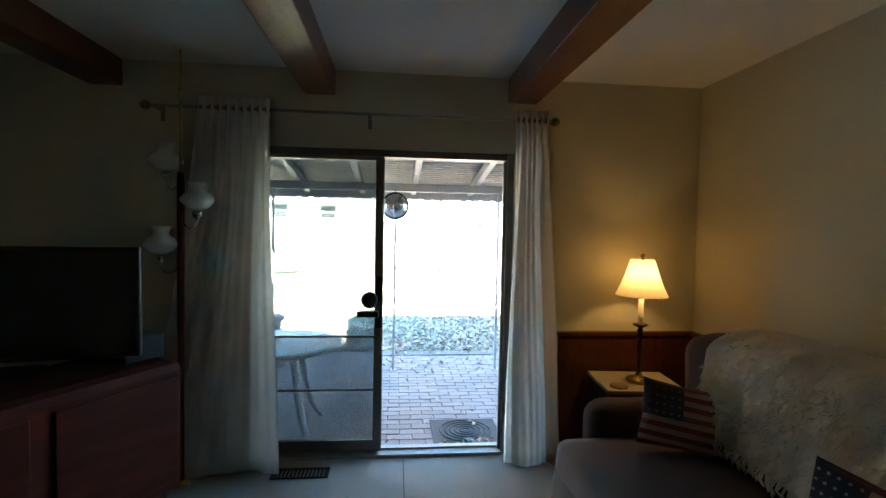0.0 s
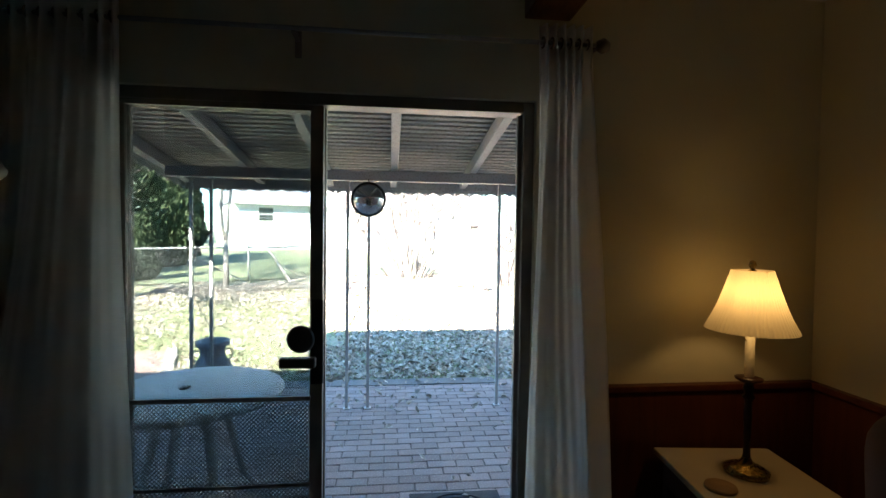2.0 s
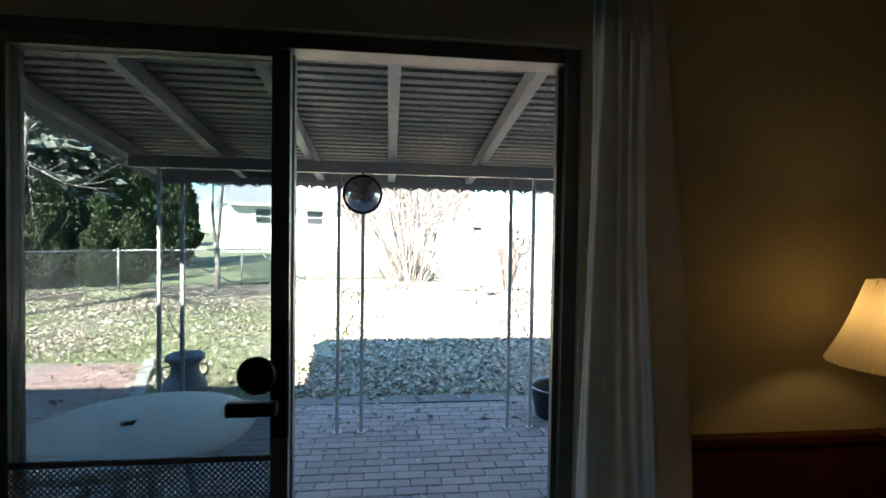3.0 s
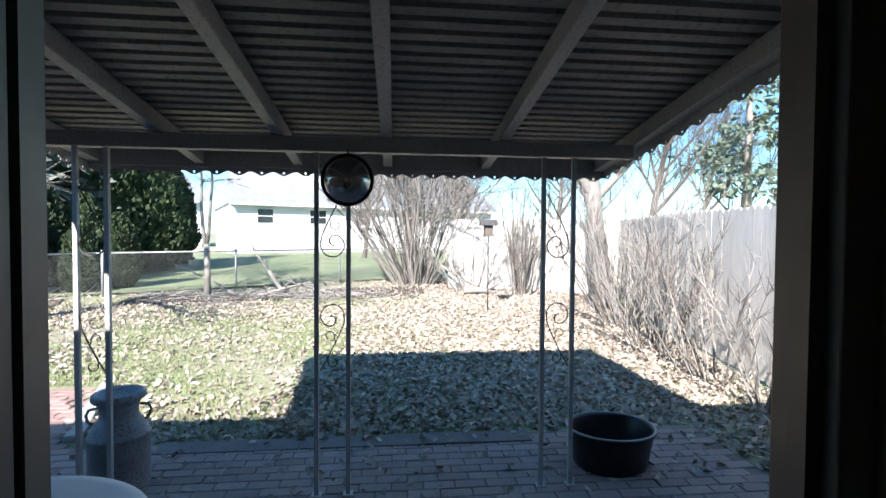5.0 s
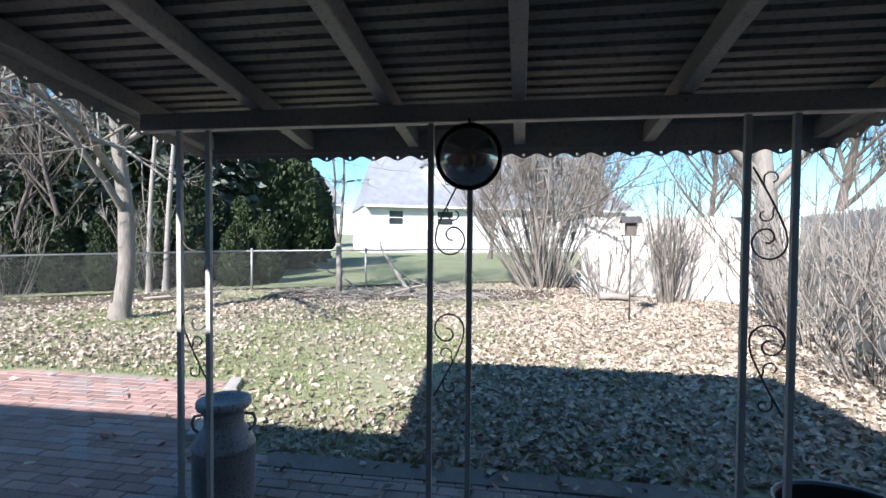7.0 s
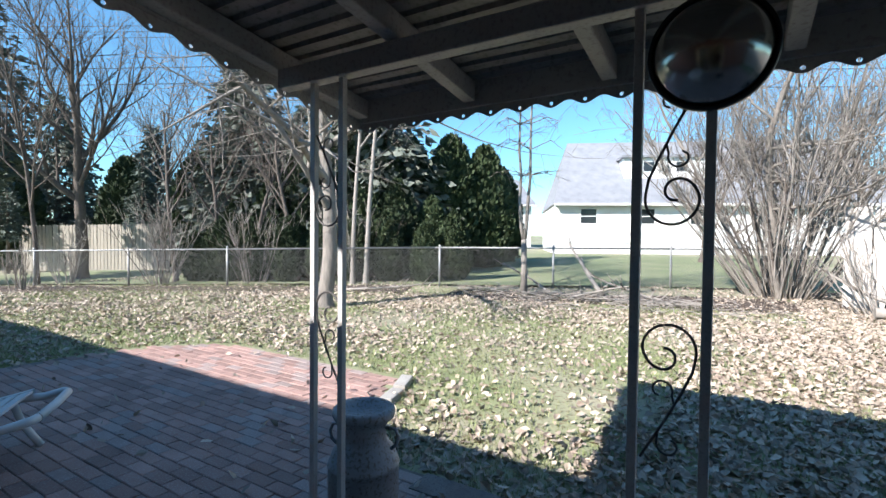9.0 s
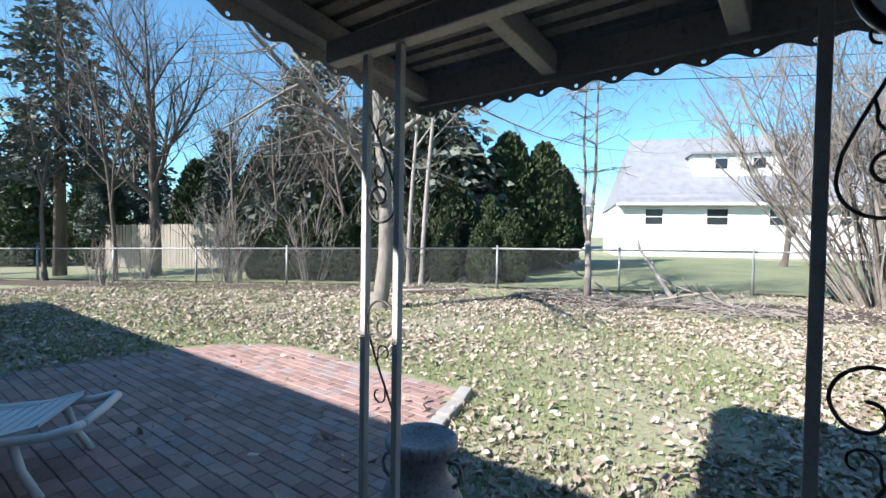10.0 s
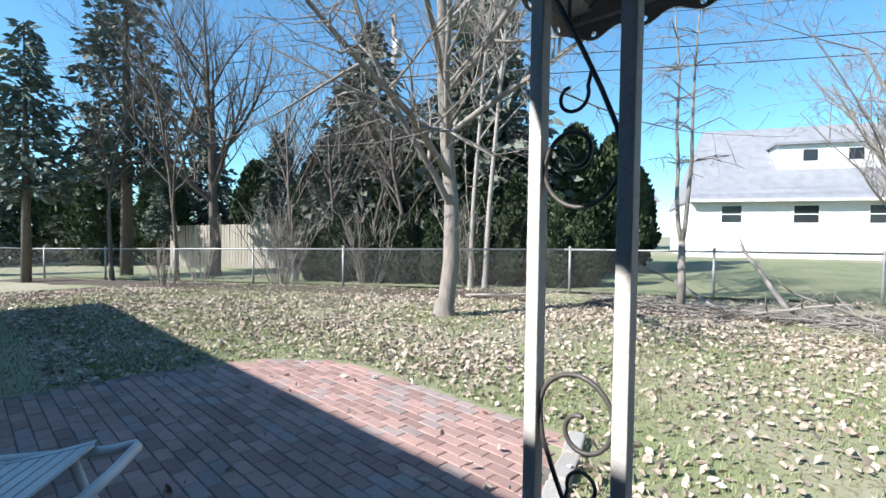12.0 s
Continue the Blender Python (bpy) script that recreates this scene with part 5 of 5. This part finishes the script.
for x, y, a in along([(-25.6, 12.2), (-15.6, 17.0)], 0.16):
    part("board", shaded_board, fence_tan_shaded, nf, at=pose(x, y, gz(x, y), 0, random.uniform(-0.5, 0.5), a))

# utility pole and wires
up_ = thing("utility_pole", pose(-20.6, 21.5, gz(0, 21.5)), "tall grey wooden utility pole with a transformer", "utility pole")
part("pole", Shape().tube([(0, 0, -0.2), (0, 0, 13.0)], [0.17, 0.12], 12), bark_grey, up_)
part("transformer", Shape().lathe([(0, 10.6), (0.24, 10.6), (0.26, 10.7), (0.26, 11.4), (0.22, 11.5), (0, 11.5)], 16, at=(0.42, -0.1, 0)), galvanised, up_)
part("cross_arm", Shape().box(-1.1, 1.1, -0.05, 0.05, 12.3, 12.42), bark_grey, up_, at=pose(0, 0, 0, 0, 0, -45))
for i, (dz, dy) in enumerate(((12.4, 0.0), (12.4, 0.8), (11.9, 0.3), (10.2, 0.0), (9.4, 0.2))):
    s = Shape()
    for ex, ey, ez in ((40.0, 52.0, dz), (-75.0, -15.0, dz)):
        pts = []
        for k in range(17):
            t = k / 16
            pts.append((-20.6 + (ex + 20.6) * t, 21.5 + dy + (ey - 21.5) * t, dz + 0.3 - 3.2 * t * (1 - t)))
        s.tube(pts, 0.014 if i < 3 else 0.022, 5, caps=False)
    tagged(part("power_line", s, black_plastic), "black overhead wire strung from the utility pole", "wire", "overhead wires")

# ---- ground cover ----
def patio_inside(x, y):
    if -2.35 <= x <= 3.3 and 3.3 <= y <= 6.62:
        return True
    if y > 6.62 and x > -2.26 + 0.36 * (8.1 - y):
        return False
    if -6.1 <= x < -1.7 and 3.3 <= y <= 8.12:
        return not (x < -4.6 and y > 6.6 and ((x + 4.6) / 1.5) ** 2 + ((y - 6.6) / 1.55) ** 2 > 1)
    return False


rnd = random.Random(3)
lv = Shape()
count = 0
while count < 80000:
    x, y = rnd.uniform(-17, 6), rnd.uniform(5.6, 19)
    if x > 4.6 + 0.2 * max(0, y - 7.3):
        continue
    right = min(1.0, max(0.0, (x + 0.6) / 2.6))
    dens = 0.22 + 0.8 * right + 0.75 * max(0.0, noise.noise(Vector((x * 0.5, y * 0.5, 4))) + 0.1)
    if y > 11.5:
        dens += 0.25
    if x < 0:
        dens *= 0.72
    if x > -0.3 and y < 8.2:
        dens += 0.9
    if -6 < x < 0.5 and y < 9.5:
        dens -= 0.05
    if (y > 13.7 and x < 1.5) or y > 13.2 + 0.485 * (x + 6.4) and x < -6:
        dens *= 0.3
    dens *= 1.5 / (1 + 0.10 * max(0.0, y - 7))
    if rnd.random() > dens or patio_inside(x, y - 0.05) and rnd.random() > 0.04:
        continue
    z = max(gz(x, y) + 0.035 * noise.noise(Vector((x * 0.45, y * 0.45, 0))), 0.0 if patio_inside(x, y) else -1) + rnd.uniform(0.008, 0.035)
    a, L_ = rnd.uniform(0, 6.283), rnd.uniform(0.02, 0.045)
    q = Euler((rnd.gauss(0, 0.55), rnd.gauss(0, 0.55), a)).to_matrix()
    w_, cup = L_ * rnd.uniform(0.5, 0.8), rnd.uniform(-0.25, 0.6) * L_
    loc = [(-L_, 0, cup * 0.6), (-0.2 * L_, -w_, cup), (0.35 * L_, -w_ * 0.7, cup * 0.5), (L_, 0, cup * 0.3), (0.3 * L_, w_ * 0.8, cup * 0.7), (-0.3 * L_, w_, cup), (0, 0, 0)]
    lv.add([Vector((x, y, z)) + q @ Vector(p) for p in loc], [(6, 0, 1), (6, 1, 2, 3), (6, 3, 4), (6, 4, 5, 0)])
    count += 1
for k in range(420):
    x, y = (rnd.gauss(1.12, 0.17), rnd.gauss(3.62, 0.10)) if k < 300 else (rnd.uniform(-2, 3), rnd.uniform(3.5, 6.6))
    if y < 3.45:
        continue
    a, L_ = rnd.uniform(0, 6.283), rnd.uniform(0.018, 0.04)
    q = Euler((rnd.gauss(0, 0.3), rnd.gauss(0, 0.3), a)).to_matrix()
    lv.add([Vector((x, y, rnd.uniform(0.008, 0.02))) + q @ Vector(p) for p in ((-L_, 0, 0.005), (0, -0.6 * L_, 0.01), (L_, 0, 0.004), (0, 0.6 * L_, 0.012), (0, 0, 0))], [(4, 0, 1), (4, 1, 2), (4, 2, 3), (4, 3, 0)])
tagged(part("fallen_leaves", lv, leaf_dry), "scattered curled dry brown leaves over the lawn", "leaves", kind="stuff")
mulch_shade = mat("mulch_shade", (0.085, 0.062, 0.048), (0.05, 0.038, 0.03), 0.95, scale=5, fine=60, bump=0.8, dist=0.02, c=(0.16, 0.12, 0.09))


def soil_bed(line, width, label):
    s = Shape()
    for (x0, y0), (x1, y1) in zip(line, line[1:]):
        d = math.hypot(x1 - x0, y1 - y0)
        nx, ny = (y1 - y0) / d, -(x1 - x0) / d

        def fn(u, v):
            w_ = (v - 0.5) * width * (1 + 0.35 * noise.noise(Vector((x0 + (x1 - x0) * u, y0 + (y1 - y0) * u, 5))))
            x, y = x0 + (x1 - x0) * u + nx * w_, y0 + (y1 - y0) * u + ny * w_
            edge = 1 - (2 * abs(v - 0.5)) ** 4
            return (x, y, gz(x, y) + 0.035 * noise.noise(Vector((x * 0.45, y * 0.45, 0))) - 0.02 + 0.045 * edge)
        s.grid(max(4, int(d / 0.3)), 12, fn)
    return structure("soil_bed", s, mulch_shade, label, "soil")


# along the fence the dark colour holds tree shade as well as soil
soil_bed([(-22.5, 6.4), (-14.0, 10.5), (-6.6, 14.1)], 1.8, "dark band of soil and painted shade under the fence trees")
soil_bed([(-5.4, 14.2), (-2.0, 14.9), (1.5, 16.2)], 2.0, "dark bare soil bed under the brush heap")
far_green = mat("far_green", (0.15, 0.19, 0.09), (0.24, 0.25, 0.14), 0.95, scale=0.5, fine=24, bump=0.4, dist=0.02, contrast=0.2)


def beyond(u, v):
    # the next garden's greener lawn, starting behind the chain-link fence
    x = -23.0 + 25.0 * u
    y0 = next(ya + (yb - ya) * (x - xa) / (xb - xa) for (xa, ya), (xb, yb) in zip(LINK_LINE, LINK_LINE[1:]) if x <= xb) + 0.2
    y = y0 + (35.0 - y0) * v
    return (x, y, gz(x, y) + 0.045)


structure("neighbour_lawn", Shape().grid(50, 24, beyond), far_green, "green mown lawn of the neighbouring garden", "lawn")
gr = Shape()
for i in range(16000):
    x, y = rnd.uniform(-15, -6.12), rnd.uniform(3.6, 6.6)
    a, h = rnd.uniform(0, 6.283), rnd.uniform(0.02, 0.055)
    c_, s_, z = math.cos(a), math.sin(a), gz(x, y) + (0.035 * noise.noise(Vector((x * 0.45, y * 0.45, 0))) if x < -6.6 else 0)
    gr.add([(x - 0.004 * s_, y + 0.004 * c_, z), (x + 0.004 * s_, y - 0.004 * c_, z), (x + 0.5 * h * c_, y + 0.5 * h * s_, z + h)], [(0, 1, 2)])
count = 0
while count < 150000:
    x, y = rnd.uniform(-15, 3.2), 6.0 + 9.0 * rnd.random() ** 1.3
    if patio_inside(x, y) or rnd.random() > 0.75 + 1.2 * noise.noise(Vector((x * 0.55, y * 0.55, 0))) - max(0, (x - 0.5) * 0.28) - (0.5 if x > 0 and y < 7.7 else 0):
        continue
    z = gz(x, y) + 0.035 * noise.noise(Vector((x * 0.45, y * 0.45, 0)))
    a, h = rnd.uniform(0, 6.283), rnd.uniform(0.02, 0.055)
    c_, s_ = math.cos(a), math.sin(a)
    lean = rnd.uniform(0.2, 0.9) * h
    gr.add([(x - 0.004 * s_, y + 0.004 * c_, z), (x + 0.004 * s_, y - 0.004 * c_, z), (x + lean * c_, y + lean * s_, z + h)], [(0, 1, 2)])
    count += 1
tagged(part("grass", gr, grass_blade), "short thin green lawn grass between the leaves", "grass", kind="stuff")

# ---- brick paving, last ----
bed = Shape()
bed.box(-2.35, 3.3, 3.33, 6.62, -0.08, -0.010)
bed.box(-6.1, -2.352, 3.33, 6.6, -0.08, -0.010).box(-5.3, -1.9, 6.622, 7.3, -0.08, -0.010).box(-5.3, -2.1, 7.302, 7.6, -0.08, -0.010).box(-4.7, -2.25, 7.602, 8.1, -0.08, -0.010)
pav = structure("pavement", bed, sand, "brick patio laid in running bond, worn and uneven", "patio")
BL, BW, GAP = 0.205, 0.1, 0.005


def brick_shape(l, w):
    x, y, c = l / 2, w / 2, 0.005
    return ([(-x, -y, -0.04), (x, -y, -0.04), (x, y, -0.04), (-x, y, -0.04), (-x, -y, -0.005), (x, -y, -0.005), (x, y, -0.005), (-x, y, -0.005), (-x + c, -y + c, 0), (x - c, -y + c, 0), (x - c, y - c, 0), (-x + c, y - c, 0)],
            [(0, 1, 5, 4), (1, 2, 6, 5), (2, 3, 7, 6), (3, 0, 4, 7), (4, 5, 9, 8), (5, 6, 10, 9), (6, 7, 11, 10), (7, 4, 8, 11), (8, 9, 10, 11)])


bv, bf_ = brick_shape(BL - GAP, BW - GAP)
one = {k: Shape().add(bv, bf_).mesh("brick", k_) for k, k_ in (("g", grey_paver), ("r", brick_paver))}
rest = {"g": Shape(), "r": Shape()}
rnd = random.Random(9)
made = 0


def lay(u, v, turn, left):
    # one brick of the running bond, if it lies wholly on its part of the patio
    global made
    c_, s_ = math.cos(turn), math.sin(turn)
    cx, cy = u * c_ - v * s_, u * s_ + v * c_
    if (cx < -1.62) != left:
        return
    for d in (-0.1, 0.1):
        if not patio_inside(cx + d * c_, cy + d * s_):
            return
    m = pose(cx, cy, rnd.uniform(-0.003, 0.002), rnd.uniform(-0.6, 0.6), rnd.uniform(-0.4, 0.4), math.degrees(turn) + rnd.uniform(-1.6, 1.6))
    kind = "g" if not left or rnd.random() < 0.16 + 0.45 * noise.noise(Vector((cx * 1.3, cy * 1.3, 2))) else "r"
    if made < 290 and not left and 0.15 < cx < 1.75 and cy < 7:
        part("brick", one[kind], None, pav, at=m)
        made += 1
    else:
        rest[kind].add([m @ Vector(p) for p in bv], bf_)


for i in range(-40, 30):
    for r_ in range(33, 82):
        lay(BL * (i + 0.5 * (r_ % 2)), 0.035 + BW * r_, 0.0, False)
for i in range(-60, 60):
    for r_ in range(-20, 140):
        lay(BL * (i + 0.5 * (r_ % 2)), 0.035 + BW * r_, 0.0, True)
for k, mt in (("g", grey_paver), ("r", brick_paver)):
    o = part("brick_field", rest[k], mt, pav)
    o["kind"] = "stuff"
